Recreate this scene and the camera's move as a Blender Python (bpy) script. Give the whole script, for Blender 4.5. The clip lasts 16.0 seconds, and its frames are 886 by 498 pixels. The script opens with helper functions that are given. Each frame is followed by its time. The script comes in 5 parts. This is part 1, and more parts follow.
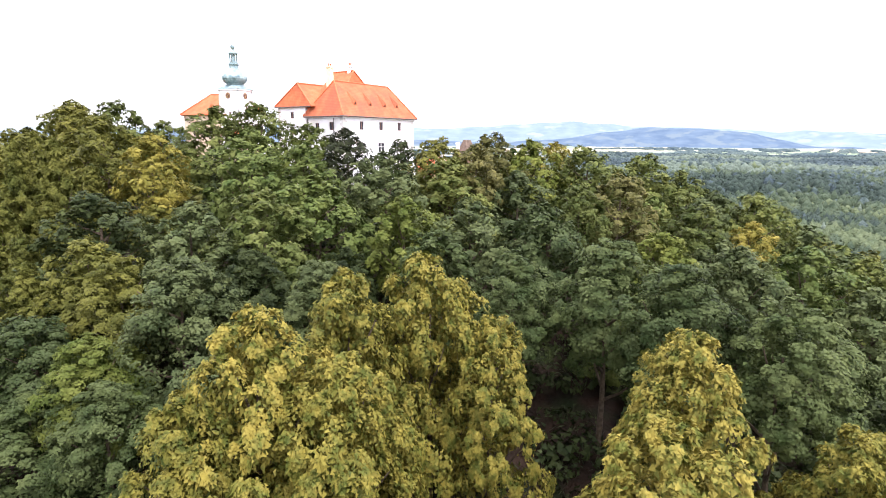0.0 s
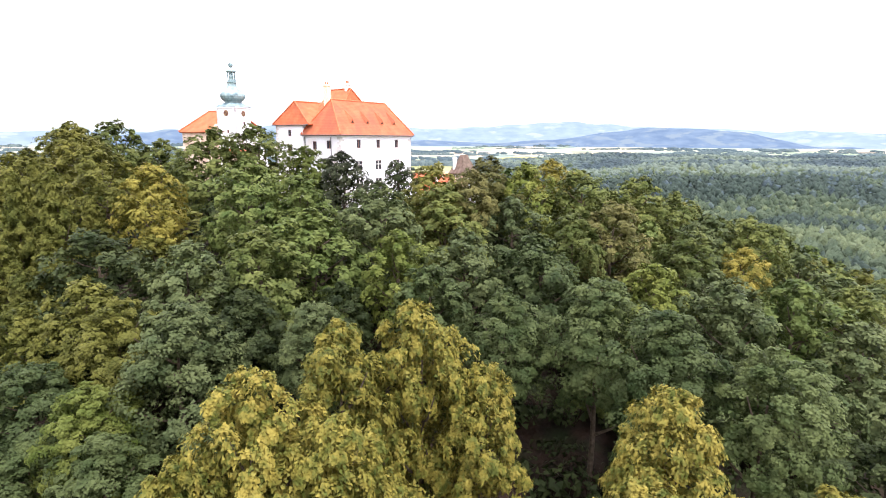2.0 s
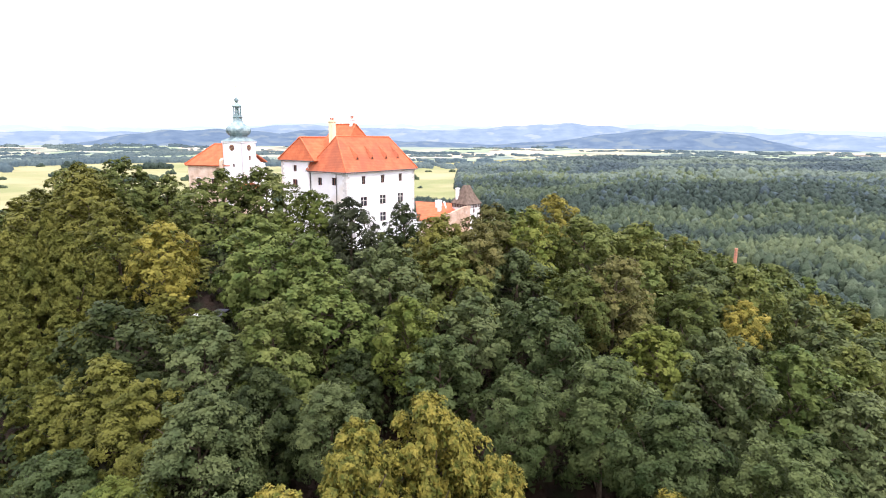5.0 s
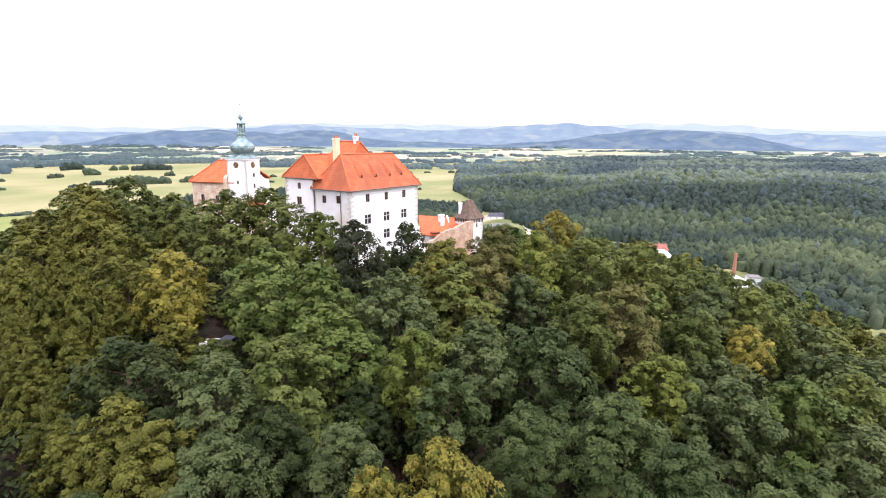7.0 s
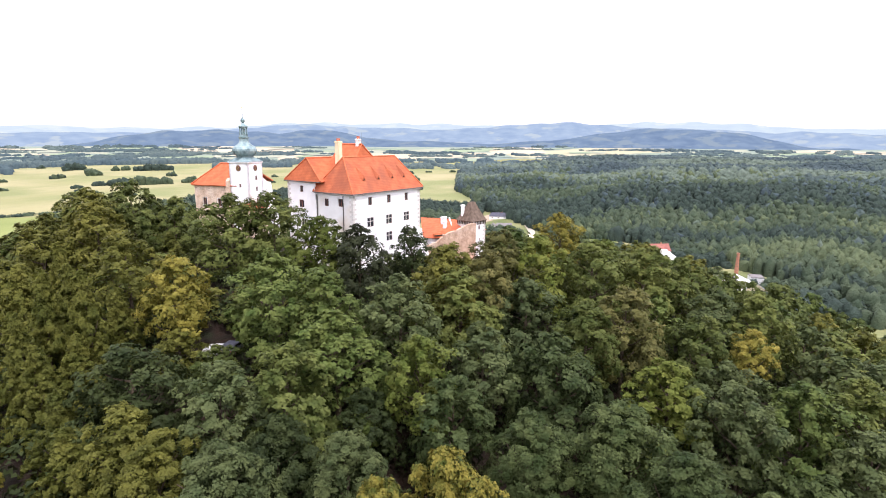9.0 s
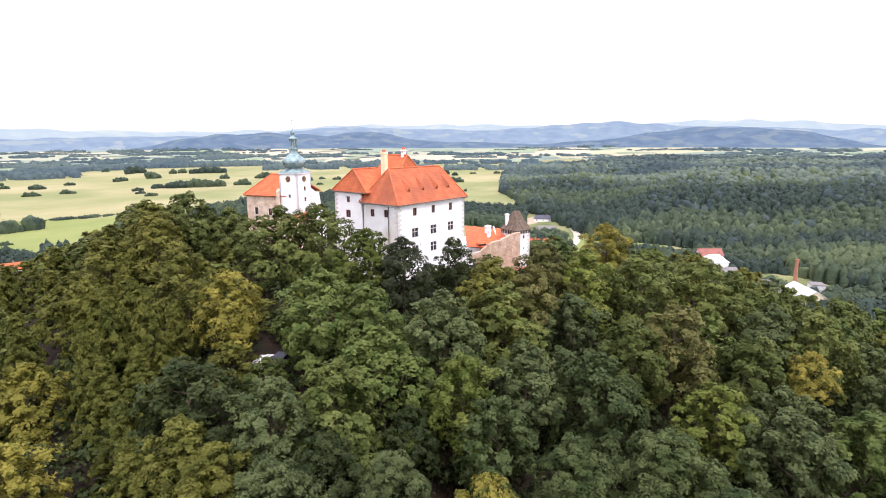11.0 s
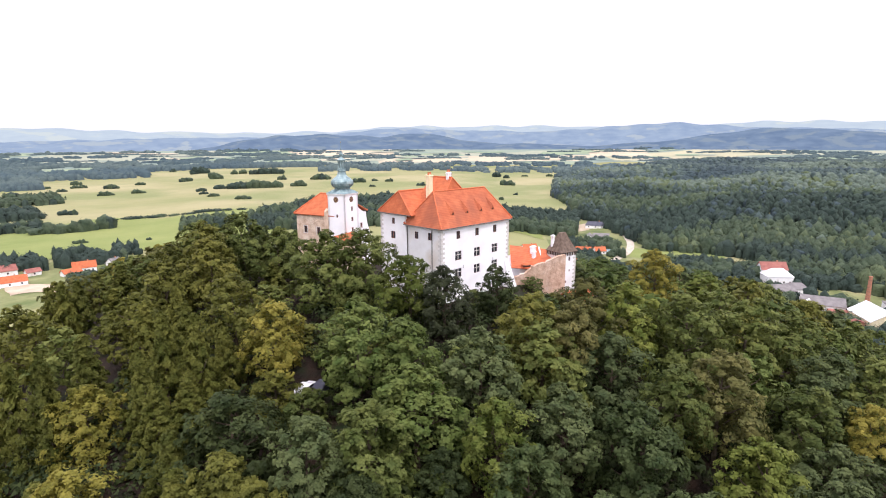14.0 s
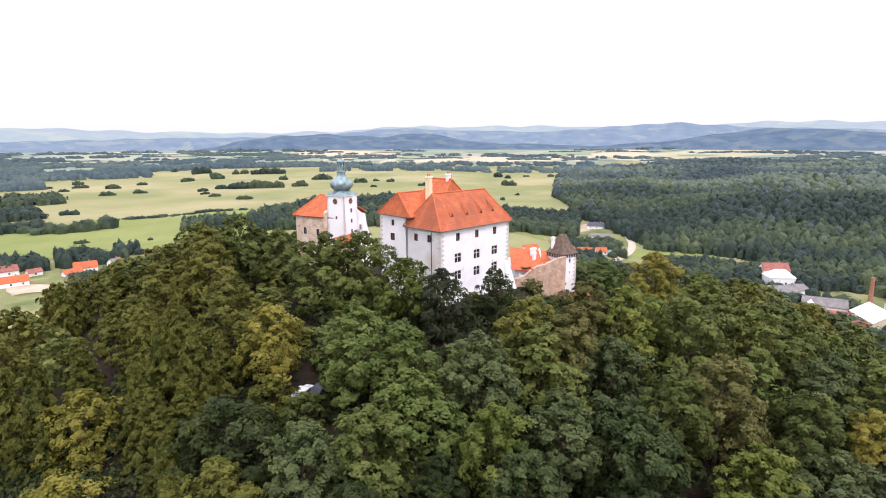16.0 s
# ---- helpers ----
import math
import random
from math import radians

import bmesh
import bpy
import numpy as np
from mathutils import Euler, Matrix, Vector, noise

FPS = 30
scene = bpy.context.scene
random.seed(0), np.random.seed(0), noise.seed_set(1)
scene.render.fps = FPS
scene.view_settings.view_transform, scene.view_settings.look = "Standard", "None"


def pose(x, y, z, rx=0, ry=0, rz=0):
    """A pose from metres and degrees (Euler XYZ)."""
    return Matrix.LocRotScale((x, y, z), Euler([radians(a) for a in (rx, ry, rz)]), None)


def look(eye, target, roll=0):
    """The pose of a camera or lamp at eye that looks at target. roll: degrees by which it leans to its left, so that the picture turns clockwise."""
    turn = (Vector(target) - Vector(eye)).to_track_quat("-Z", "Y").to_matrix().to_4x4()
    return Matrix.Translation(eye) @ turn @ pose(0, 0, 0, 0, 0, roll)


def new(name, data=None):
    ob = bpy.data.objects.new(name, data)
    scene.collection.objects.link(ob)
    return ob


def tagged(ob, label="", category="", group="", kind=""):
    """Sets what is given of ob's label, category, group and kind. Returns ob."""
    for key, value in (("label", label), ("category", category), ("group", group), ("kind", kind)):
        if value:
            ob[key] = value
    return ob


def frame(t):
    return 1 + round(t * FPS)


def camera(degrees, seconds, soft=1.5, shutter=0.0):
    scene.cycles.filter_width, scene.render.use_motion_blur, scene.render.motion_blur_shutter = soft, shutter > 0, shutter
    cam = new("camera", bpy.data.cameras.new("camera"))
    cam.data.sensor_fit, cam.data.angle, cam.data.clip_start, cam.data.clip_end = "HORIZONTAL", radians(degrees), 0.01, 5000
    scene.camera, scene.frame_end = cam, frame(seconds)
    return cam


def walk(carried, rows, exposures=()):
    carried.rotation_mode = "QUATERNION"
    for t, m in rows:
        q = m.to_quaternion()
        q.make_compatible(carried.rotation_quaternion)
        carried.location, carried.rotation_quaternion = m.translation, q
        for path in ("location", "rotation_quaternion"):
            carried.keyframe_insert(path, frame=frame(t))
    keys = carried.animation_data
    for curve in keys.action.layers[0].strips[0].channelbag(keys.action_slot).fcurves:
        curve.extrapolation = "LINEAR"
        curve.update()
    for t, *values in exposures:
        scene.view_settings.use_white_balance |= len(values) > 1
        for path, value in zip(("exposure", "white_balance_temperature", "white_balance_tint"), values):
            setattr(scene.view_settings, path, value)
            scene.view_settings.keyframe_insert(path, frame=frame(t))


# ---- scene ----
DEGREES = 78.67
PATH = [
    (0.0, (-73.12, -74.25, -4.40), (6.98, -17.72, -24.13), 0.26),
    (0.5, (-73.02, -74.26, -3.93), (7.06, -17.72, -23.71), 0.26),
    (1.0, (-72.92, -74.30, -3.15), (7.13, -17.74, -22.96), 0.20),
    (1.5, (-72.82, -74.53, -2.07), (7.23, -17.95, -21.82), 0.22),
    (2.0, (-72.80, -74.75, -0.91), (7.31, -18.26, -20.66), 0.22),
    (2.5, (-72.70, -74.69, 0.17), (7.42, -18.24, -19.65), 0.19),
    (3.0, (-72.62, -74.54, 1.29), (7.52, -18.14, -18.61), 0.20),
    (3.5, (-72.72, -74.37, 2.49), (7.49, -18.05, -17.40), 0.29),
    (4.0, (-72.90, -74.13, 3.73), (7.36, -17.88, -16.09), 0.38),
    (4.5, (-73.20, -73.90, 4.94), (7.16, -17.74, -14.81), 0.42),
    (7.0, (-73.82, -72.66, 9.68), (6.70, -16.75, -10.11), 0.37),
    (7.5, (-73.74, -72.50, 9.90), (6.77, -16.57, -9.85), 0.28),
    (8.0, (-73.67, -72.45, 9.98), (6.80, -16.51, -9.88), 0.25),
    (10.5, (-73.79, -72.07, 11.65), (5.10, -13.90, -8.17), -0.19),
    (11.0, (-73.64, -72.14, 12.32), (1.84, -9.60, -7.47), -0.35),
    (11.5, (-73.43, -72.19, 13.03), (-1.13, -5.97, -6.64), -0.40),
    (12.0, (-73.22, -72.33, 13.98), (-2.91, -4.02, -5.78), -0.37),
    (12.5, (-73.01, -72.43, 15.03), (-3.18, -3.64, -4.72), -0.33),
    (13.0, (-72.80, -72.56, 15.94), (-3.26, -3.47, -3.82), -0.38),
    (13.5, (-72.52, -72.69, 16.49), (-3.20, -3.36, -3.23), -0.42),
    (14.0, (-72.13, -72.77, 16.78), (-2.89, -3.35, -2.84), -0.27),
    (14.5, (-71.80, -72.71, 16.95), (-2.53, -3.29, -2.62), -0.17),
    (15.0, (-71.63, -72.74, 17.01), (-2.33, -3.33, -2.49), -0.14),
    (15.5, (-71.57, -72.76, 17.02), (-2.34, -3.26, -2.42), -0.17),
    (16.0, (-71.42, -72.64, 17.08), (-2.37, -3.01, -2.53), -0.25),
]
cam = camera(DEGREES, 16.0, soft=1.05)
walk(cam, [(t, look(eye, target, roll)) for t, eye, target, roll in PATH],
     exposures=[(0.0, 0.76), (2.0, 0.71), (4.5, 0.49), (7.0, 0.19), (8.2, 0.14), (11.0, 0.07), (13.0, -0.07), (16.0, -0.17)])

# ---- world, sun, exposure ----
SUN_ELEVATION, SUN_AZIMUTH = radians(57), radians(202)   # azimuth clockwise from +y
scene.view_settings.exposure = 0.0
world = bpy.data.worlds.new("sky")
scene.world = world
world.use_nodes = True
wn, wl = world.node_tree.nodes, world.node_tree.links
wn.clear()
w_out = wn.new("ShaderNodeOutputWorld")
w_bg = wn.new("ShaderNodeBackground")
w_sky = wn.new("ShaderNodeTexSky")
w_sky.sky_type, w_sky.sun_disc = "NISHITA", False
w_sky.sun_elevation, w_sky.sun_rotation = SUN_ELEVATION, SUN_AZIMUTH
w_sky.dust_density, w_sky.air_density = 4.0, 1.0
w_scale = wn.new("ShaderNodeVectorMath")
w_scale.operation = "SCALE"
w_scale.inputs["Scale"].default_value = 0.12
w_noise = wn.new("ShaderNodeTexNoise")
w_noise.inputs["Scale"].default_value, w_noise.inputs["Detail"].default_value = 2.2, 6.0
w_ramp = wn.new("ShaderNodeValToRGB")
w_ramp.color_ramp.elements[0].color = (1.20, 1.18, 1.31, 1)
w_ramp.color_ramp.elements[1].color = (1.34, 1.31, 1.46, 1)
w_mix = wn.new("ShaderNodeMix")
w_mix.data_type = "RGBA"
w_mix.inputs[0].default_value = 0.88
wl.new(w_sky.outputs[0], w_scale.inputs[0])
wl.new(w_noise.outputs["Fac"], w_ramp.inputs[0])
wl.new(w_scale.outputs[0], w_mix.inputs[6])
wl.new(w_ramp.outputs[0], w_mix.inputs[7])
w_place = wn.new("ShaderNodeTexCoord")
w_axes = wn.new("ShaderNodeSeparateXYZ")
wl.new(w_place.outputs["Generated"], w_axes.inputs[0])
w_rise = wn.new("ShaderNodeMapRange")
w_rise.inputs[1].default_value, w_rise.inputs[2].default_value = 0.0, 1.0
w_rise.inputs[3].default_value, w_rise.inputs[4].default_value = 0.98, 2.1
wl.new(w_axes.outputs["Z"], w_rise.inputs[0])
w_cloud = wn.new("ShaderNodeVectorMath")
w_cloud.operation = "SCALE"
wl.new(w_mix.outputs[2], w_cloud.inputs[0])
wl.new(w_rise.outputs[0], w_cloud.inputs["Scale"])
wl.new(w_cloud.outputs[0], w_bg.inputs["Color"])
w_bg.inputs["Strength"].default_value = 1.0
wl.new(w_bg.outputs[0], w_out.inputs[0])

sun_data = bpy.data.lights.new("sun", "SUN")
sun_data.energy, sun_data.angle, sun_data.color = 2.3, radians(11), (1.0, 0.948, 0.985)
sun = new("sun", sun_data)
sun_way = Vector((math.sin(SUN_AZIMUTH) * math.cos(SUN_ELEVATION), math.cos(SUN_AZIMUTH) * math.cos(SUN_ELEVATION), math.sin(SUN_ELEVATION)))
sun.matrix_basis = look(sun_way * 300, (0, 0, 0))


# ---- materials ----
def material(name, low, high, scale=2.0, rough=0.85, bump=0.0, bump_scale=20.0, vary=0.0, island=0.0, fine=0.0, metal=0.0, stain=None, stain_scale=0.4, stain_from=0.5, stain_to=0.72, translucent=0.0, courses=0.0):
    """A surface whose colour wanders between two tones, with a fine grain, stains, relief and a shade of its own for each object or island."""
    m = bpy.data.materials.new(name)
    m.use_nodes = True
    n, l = m.node_tree.nodes, m.node_tree.links
    bsdf = n["Principled BSDF"]
    bsdf.inputs["Roughness"].default_value, bsdf.inputs["Metallic"].default_value = rough, metal
    bsdf.inputs["Specular IOR Level"].default_value = 0.25
    where = n.new("ShaderNodeNewGeometry")
    tex = n.new("ShaderNodeTexNoise")
    tex.inputs["Scale"].default_value, tex.inputs["Detail"].default_value = scale, 5.0
    l.new(where.outputs["Position"], tex.inputs["Vector"])
    ramp = n.new("ShaderNodeValToRGB")
    ramp.color_ramp.elements[0].position, ramp.color_ramp.elements[1].position = 0.32, 0.68
    ramp.color_ramp.elements[0].color, ramp.color_ramp.elements[1].color = (*low, 1), (*high, 1)
    l.new(tex.outputs["Fac"], ramp.inputs[0])
    colour = ramp.outputs[0]
    if stain:
        blot = n.new("ShaderNodeTexNoise")
        blot.inputs["Scale"].default_value, blot.inputs["Detail"].default_value = stain_scale, 8.0
        l.new(where.outputs["Position"], blot.inputs["Vector"])
        cut = n.new("ShaderNodeMapRange")
        cut.inputs[1].default_value, cut.inputs[2].default_value = stain_from, stain_to
        l.new(blot.outputs["Fac"], cut.inputs[0])
        mix = n.new("ShaderNodeMix")
        mix.data_type = "RGBA"
        mix.inputs[7].default_value = (*stain, 1)
        l.new(cut.outputs[0], mix.inputs[0])
        l.new(colour, mix.inputs[6])
        colour = mix.outputs[2]
    if courses:
        wave = n.new("ShaderNodeTexWave")
        wave.bands_direction = "Z"
        wave.inputs["Scale"].default_value, wave.inputs["Distortion"].default_value, wave.inputs["Detail"].default_value = courses, 1.2, 2.0
        l.new(where.outputs["Position"], wave.inputs["Vector"])
        shade = n.new("ShaderNodeMapRange")
        shade.inputs[3].default_value, shade.inputs[4].default_value = 0.90, 1.05
        l.new(wave.outputs["Fac"], shade.inputs[0])
        rows = n.new("ShaderNodeHueSaturation")
        l.new(colour, rows.inputs["Color"])
        l.new(shade.outputs[0], rows.inputs["Value"])
        colour = rows.outputs[0]
    if vary or island or fine:
        hsv = n.new("ShaderNodeHueSaturation")
        l.new(colour, hsv.inputs["Color"])
        value = None
        for amount, source in ((vary, "object"), (island, "island"), (fine, "fine")):
            if not amount:
                continue
            if source == "object":
                out = n.new("ShaderNodeObjectInfo").outputs["Random"]
            elif source == "island":
                out = where.outputs["Random Per Island"]
            else:
                grain = n.new("ShaderNodeTexNoise")
                grain.inputs["Scale"].default_value, grain.inputs["Detail"].default_value = scale * 9, 3.0
                l.new(where.outputs["Position"], grain.inputs["Vector"])
                out = grain.outputs["Fac"]
            reach = n.new("ShaderNodeMapRange")
            reach.inputs[3].default_value, reach.inputs[4].default_value = -amount, amount
            l.new(out, reach.inputs[0])
            if value is None:
                value = reach.outputs[0]
            else:
                add = n.new("ShaderNodeMath")
                l.new(value, add.inputs[0])
                l.new(reach.outputs[0], add.inputs[1])
                value = add.outputs[0]
            if source == "object":
                hue = n.new("ShaderNodeMapRange")
                hue.inputs[3].default_value, hue.inputs[4].default_value = 0.5 + amount * 0.035, 0.5 - amount * 0.035
                l.new(out, hue.inputs[0])
                l.new(hue.outputs[0], hsv.inputs["Hue"])
        one = n.new("ShaderNodeMath")
        one.inputs[1].default_value = 1.0
        l.new(value, one.inputs[0])
        l.new(one.outputs[0], hsv.inputs["Value"])
        colour = hsv.outputs[0]
    l.new(colour, bsdf.inputs["Base Color"])
    if bump:
        rel = n.new("ShaderNodeTexNoise")
        rel.inputs["Scale"].default_value, rel.inputs["Detail"].default_value = bump_scale, 6.0
        l.new(where.outputs["Position"], rel.inputs["Vector"])
        node = n.new("ShaderNodeBump")
        node.inputs["Strength"].default_value, node.inputs["Distance"].default_value = min(1.0, bump), 1.0 / bump_scale
        l.new(rel.outputs["Fac"], node.inputs["Height"])
        l.new(node.outputs[0], bsdf.inputs["Normal"])
    if translucent:
        through_leaf = n.new("ShaderNodeBsdfTranslucent")
        l.new(colour, through_leaf.inputs["Color"])
        both = n.new("ShaderNodeMixShader")
        both.inputs[0].default_value = translucent
        l.new(bsdf.outputs[0], both.inputs[1])
        l.new(through_leaf.outputs[0], both.inputs[2])
        l.new(both.outputs[0], n["Material Output"].inputs["Surface"])
    return m


def leaves(name, low, high, tips=None, flowers=0.5):
    """Foliage: two tones by bough, a shade of its own for each spray and each tree, and where it flowers, sprays of the flowers' colour."""
    m = material(name, low, high, scale=0.55, rough=0.6, vary=0.22, island=0.10, translucent=0.16)
    m.node_tree.nodes["Principled BSDF"].inputs["Specular IOR Level"].default_value = 0.12
    if tips:
        n, l = m.node_tree.nodes, m.node_tree.links
        first = next(x for x in n if x.type == "HUE_SAT")
        plain = first.inputs["Color"].links[0].from_socket
        where = next(x for x in n if x.type == "NEW_GEOMETRY")
        bunch = n.new("ShaderNodeTexNoise")
        bunch.inputs["Scale"].default_value, bunch.inputs["Detail"].default_value = 1.6, 3.0
        l.new(where.outputs["Position"], bunch.inputs["Vector"])
        cut = n.new("ShaderNodeMapRange")
        cut.inputs[1].default_value, cut.inputs[2].default_value = flowers - 0.14, flowers + 0.10
        l.new(bunch.outputs["Fac"], cut.inputs[0])
        mix = n.new("ShaderNodeMix")
        mix.data_type = "RGBA"
        mix.inputs[7].default_value = (*tips, 1)
        l.new(cut.outputs[0], mix.inputs[0])
        l.new(plain, mix.inputs[6])
        l.new(mix.outputs[2], first.inputs["Color"])
    return m


LEAF = {
    "lime": leaves("lime_leaves", (0.045, 0.061, 0.010), (0.101, 0.109, 0.021), (0.216, 0.182, 0.036), 0.50),
    "maple": leaves("maple_leaves", (0.032, 0.050, 0.015), (0.085, 0.106, 0.037)),
    "oak": leaves("oak_leaves", (0.052, 0.072, 0.016), (0.137, 0.151, 0.041)),
    "green": leaves("green_leaves", (0.042, 0.068, 0.015), (0.110, 0.135, 0.036)),
    "bright": leaves("bright_leaves", (0.062, 0.087, 0.014), (0.152, 0.167, 0.037)),
    "olive": leaves("olive_leaves", (0.068, 0.074, 0.014), (0.151, 0.146, 0.031)),
    "golden": leaves("golden_leaves", (0.126, 0.120, 0.020), (0.273, 0.230, 0.046)),
    "pale": leaves("pale_leaves", (0.047, 0.066, 0.024), (0.111, 0.130, 0.049)),
    "dark": leaves("dark_leaves", (0.017, 0.027, 0.009), (0.046, 0.059, 0.019)),
    "copper": leaves("copper_leaves", (0.024, 0.030, 0.014), (0.062, 0.070, 0.032)),
    "russet": leaves("russet_leaves", (0.059, 0.063, 0.018), (0.130, 0.121, 0.038)),
    "larch": leaves("larch_needles", (0.066, 0.077, 0.015), (0.145, 0.144, 0.032)),
}
BARK = material("bark", (0.055, 0.040, 0.028), (0.120, 0.090, 0.065), scale=3, rough=0.95, bump=0.8, bump_scale=14)
WHITE = material("white_render", (0.885, 0.86, 0.885), (0.935, 0.91, 0.93), scale=0.7, rough=0.92, bump=0.10, bump_scale=6, fine=0.02, stain=(0.83, 0.79, 0.79), stain_scale=0.16)
GREYED = material("greyed_render", (0.78, 0.755, 0.76), (0.87, 0.85, 0.86), scale=0.6, rough=0.92, bump=0.15, bump_scale=6, fine=0.04, stain=(0.70, 0.62, 0.55), stain_scale=0.2)
QUOIN = material("quoin_stone", (0.58, 0.53, 0.50), (0.72, 0.68, 0.66), scale=1.5, rough=0.9, bump=0.2, bump_scale=8, vary=0.08)
ROUGH_STONE = material("rough_stone", (0.54, 0.37, 0.27), (0.78, 0.60, 0.47), scale=0.9, rough=0.95, bump=0.8, bump_scale=3.0, fine=0.12, stain=(0.80, 0.66, 0.55), stain_scale=0.4)
CURTAIN_STONE = material("old_rubble_stone", (0.42, 0.27, 0.19), (0.66, 0.47, 0.36), scale=0.8, rough=0.95, bump=0.5, bump_scale=2.0, fine=0.09, stain=(0.66, 0.50, 0.41), stain_scale=0.45)
TILE = material("orange_roof_tile", (0.44, 0.108, 0.046), (0.56, 0.158, 0.068), scale=0.9, rough=0.8, bump=0.15, bump_scale=9, fine=0.10, vary=0.06, stain=(0.37, 0.098, 0.046), stain_scale=0.35, courses=1.05)
OLD_TILE = material("weathered_roof_tile", (0.385, 0.100, 0.048), (0.505, 0.148, 0.070), scale=0.7, rough=0.85, bump=0.15, bump_scale=9, fine=0.12, stain=(0.315, 0.096, 0.054), stain_scale=0.3, stain_from=0.44, stain_to=0.70, courses=1.05)
GREY_STONE = material("grey_base_stone", (0.36, 0.34, 0.33), (0.48, 0.46, 0.45), scale=1.0, rough=0.95, bump=0.4, bump_scale=4, fine=0.1)
RIDGE = material("ridge_tile", (0.52, 0.125, 0.055), (0.64, 0.185, 0.085), scale=2, rough=0.8, bump=0.2, bump_scale=8)
COPPER = material("verdigris_copper", (0.16, 0.24, 0.26), (0.34, 0.43, 0.44), scale=1.1, rough=0.45, metal=0.15, fine=0.1, stain=(0.05, 0.09, 0.11), stain_scale=0.7)
SHINGLE = material("grey_brown_shingle", (0.115, 0.078, 0.060), (0.215, 0.155, 0.125), scale=1.6, rough=0.95, bump=0.5, bump_scale=7, vary=0.22)
CREAM = material("cream_plaster", (0.74, 0.62, 0.40), (0.84, 0.74, 0.54), scale=1.2, rough=0.9, bump=0.1, fine=0.05)
GREY_ROOF = material("grey_roof_sheet", (0.155, 0.140, 0.140), (0.235, 0.212, 0.212), scale=0.4, rough=0.8, fine=0.1)
WHITE_ROOF = material("white_metal_roof", (0.72, 0.70, 0.72), (0.82, 0.80, 0.82), scale=0.3, rough=0.6, fine=0.04)
BLUE_ROOF = material("slate_blue_roof", (0.060, 0.060, 0.085), (0.105, 0.103, 0.135), scale=0.4, rough=0.7, fine=0.1)
MAROON_ROOF = material("dull_red_roof", (0.24, 0.09, 0.075), (0.34, 0.14, 0.115), scale=0.4, rough=0.85, fine=0.1)
BRICK = material("red_brick", (0.36, 0.15, 0.10), (0.50, 0.24, 0.16), scale=1.2, rough=0.95, fine=0.15)
GUTTER = material("zinc_gutter", (0.10, 0.09, 0.085), (0.17, 0.15, 0.145), scale=1.5, rough=0.5, metal=0.5)
TIMBER = material("dark_timber", (0.050, 0.035, 0.026), (0.10, 0.07, 0.055), scale=2.5, rough=0.85, bump=0.2)
WINDOW_FRAME = material("brown_window_frame", (0.16, 0.075, 0.055), (0.24, 0.11, 0.08), scale=3, rough=0.6)
STONE_TRIM = material("stone_surround", (0.66, 0.60, 0.57), (0.78, 0.72, 0.70), scale=2, rough=0.9)
GOLD = material("gilded_metal", (0.60, 0.42, 0.12), (0.72, 0.52, 0.18), scale=3, rough=0.35, metal=0.9)
DIAL = material("clock_dial", (0.12, 0.055, 0.045), (0.17, 0.085, 0.07), scale=2, rough=0.6)
GLASS = bpy.data.materials.new("window_glass")
GLASS.use_nodes = True
_g = GLASS.node_tree.nodes["Principled BSDF"]
_g.inputs["Base Color"].default_value = (0.035, 0.035, 0.045, 1)
_g.inputs["Roughness"].default_value = 0.08
ROOM = material("dark_room", (0.03, 0.028, 0.026), (0.05, 0.045, 0.04), rough=0.95)


# ---- mesh helpers ----
def mesh_of(name, bm, mat, smooth=False):
    me = bpy.data.meshes.new(name)
    bm.to_mesh(me)
    bm.free()
    me.materials.append(mat)
    if smooth:
        me.shade_smooth()
    return me


def part(name, bm, mat, parent=None, label="", smooth=False):
    """One mesh object under a thing or a part."""
    ob = new(name, bm if isinstance(bm, bpy.types.Mesh) else mesh_of(name, bm, mat, smooth))
    ob.parent = parent
    return tagged(ob, label)


def thing(name, label, category, x=0, y=0, z=0, rz=0, group="", kind=""):
    ob = new(name)
    ob.matrix_basis = pose(x, y, z, 0, 0, rz)
    return tagged(ob, label, category, group, kind)


def box(bm, x0, x1, y0, y1, z0, z1, bevel=0.0):
    made = bmesh.ops.create_cube(bm, size=1, matrix=Matrix.Translation(((x0 + x1) / 2, (y0 + y1) / 2, (z0 + z1) / 2)) @ Matrix.Diagonal((x1 - x0, y1 - y0, z1 - z0, 1)))
    if bevel:
        edges = {e for v in made["verts"] for e in v.link_edges}
        bmesh.ops.bevel(bm, geom=list(edges), offset=bevel, segments=1, affect="EDGES")
    return bm


def boxed(*sizes, bevel=0.0):
    return box(bmesh.new(), *sizes, bevel=bevel)


def solid(points, faces, bm=None):
    bm = bm or bmesh.new()
    vs = [bm.verts.new(p) for p in points]
    for f in faces:
        bm.faces.new([vs[i] for i in f])
    return bm


def prism(outline, z0, z1, bm=None):
    """An upright solid over a plan outline (counter-clockwise)."""
    n = len(outline)
    pts = [(x, y, z0) for x, y in outline] + [(x, y, z1) for x, y in outline]
    return solid(pts, [tuple(range(n - 1, -1, -1)), tuple(range(n, 2 * n))] + [(i, (i + 1) % n, n + (i + 1) % n, n + i) for i in range(n)], bm)


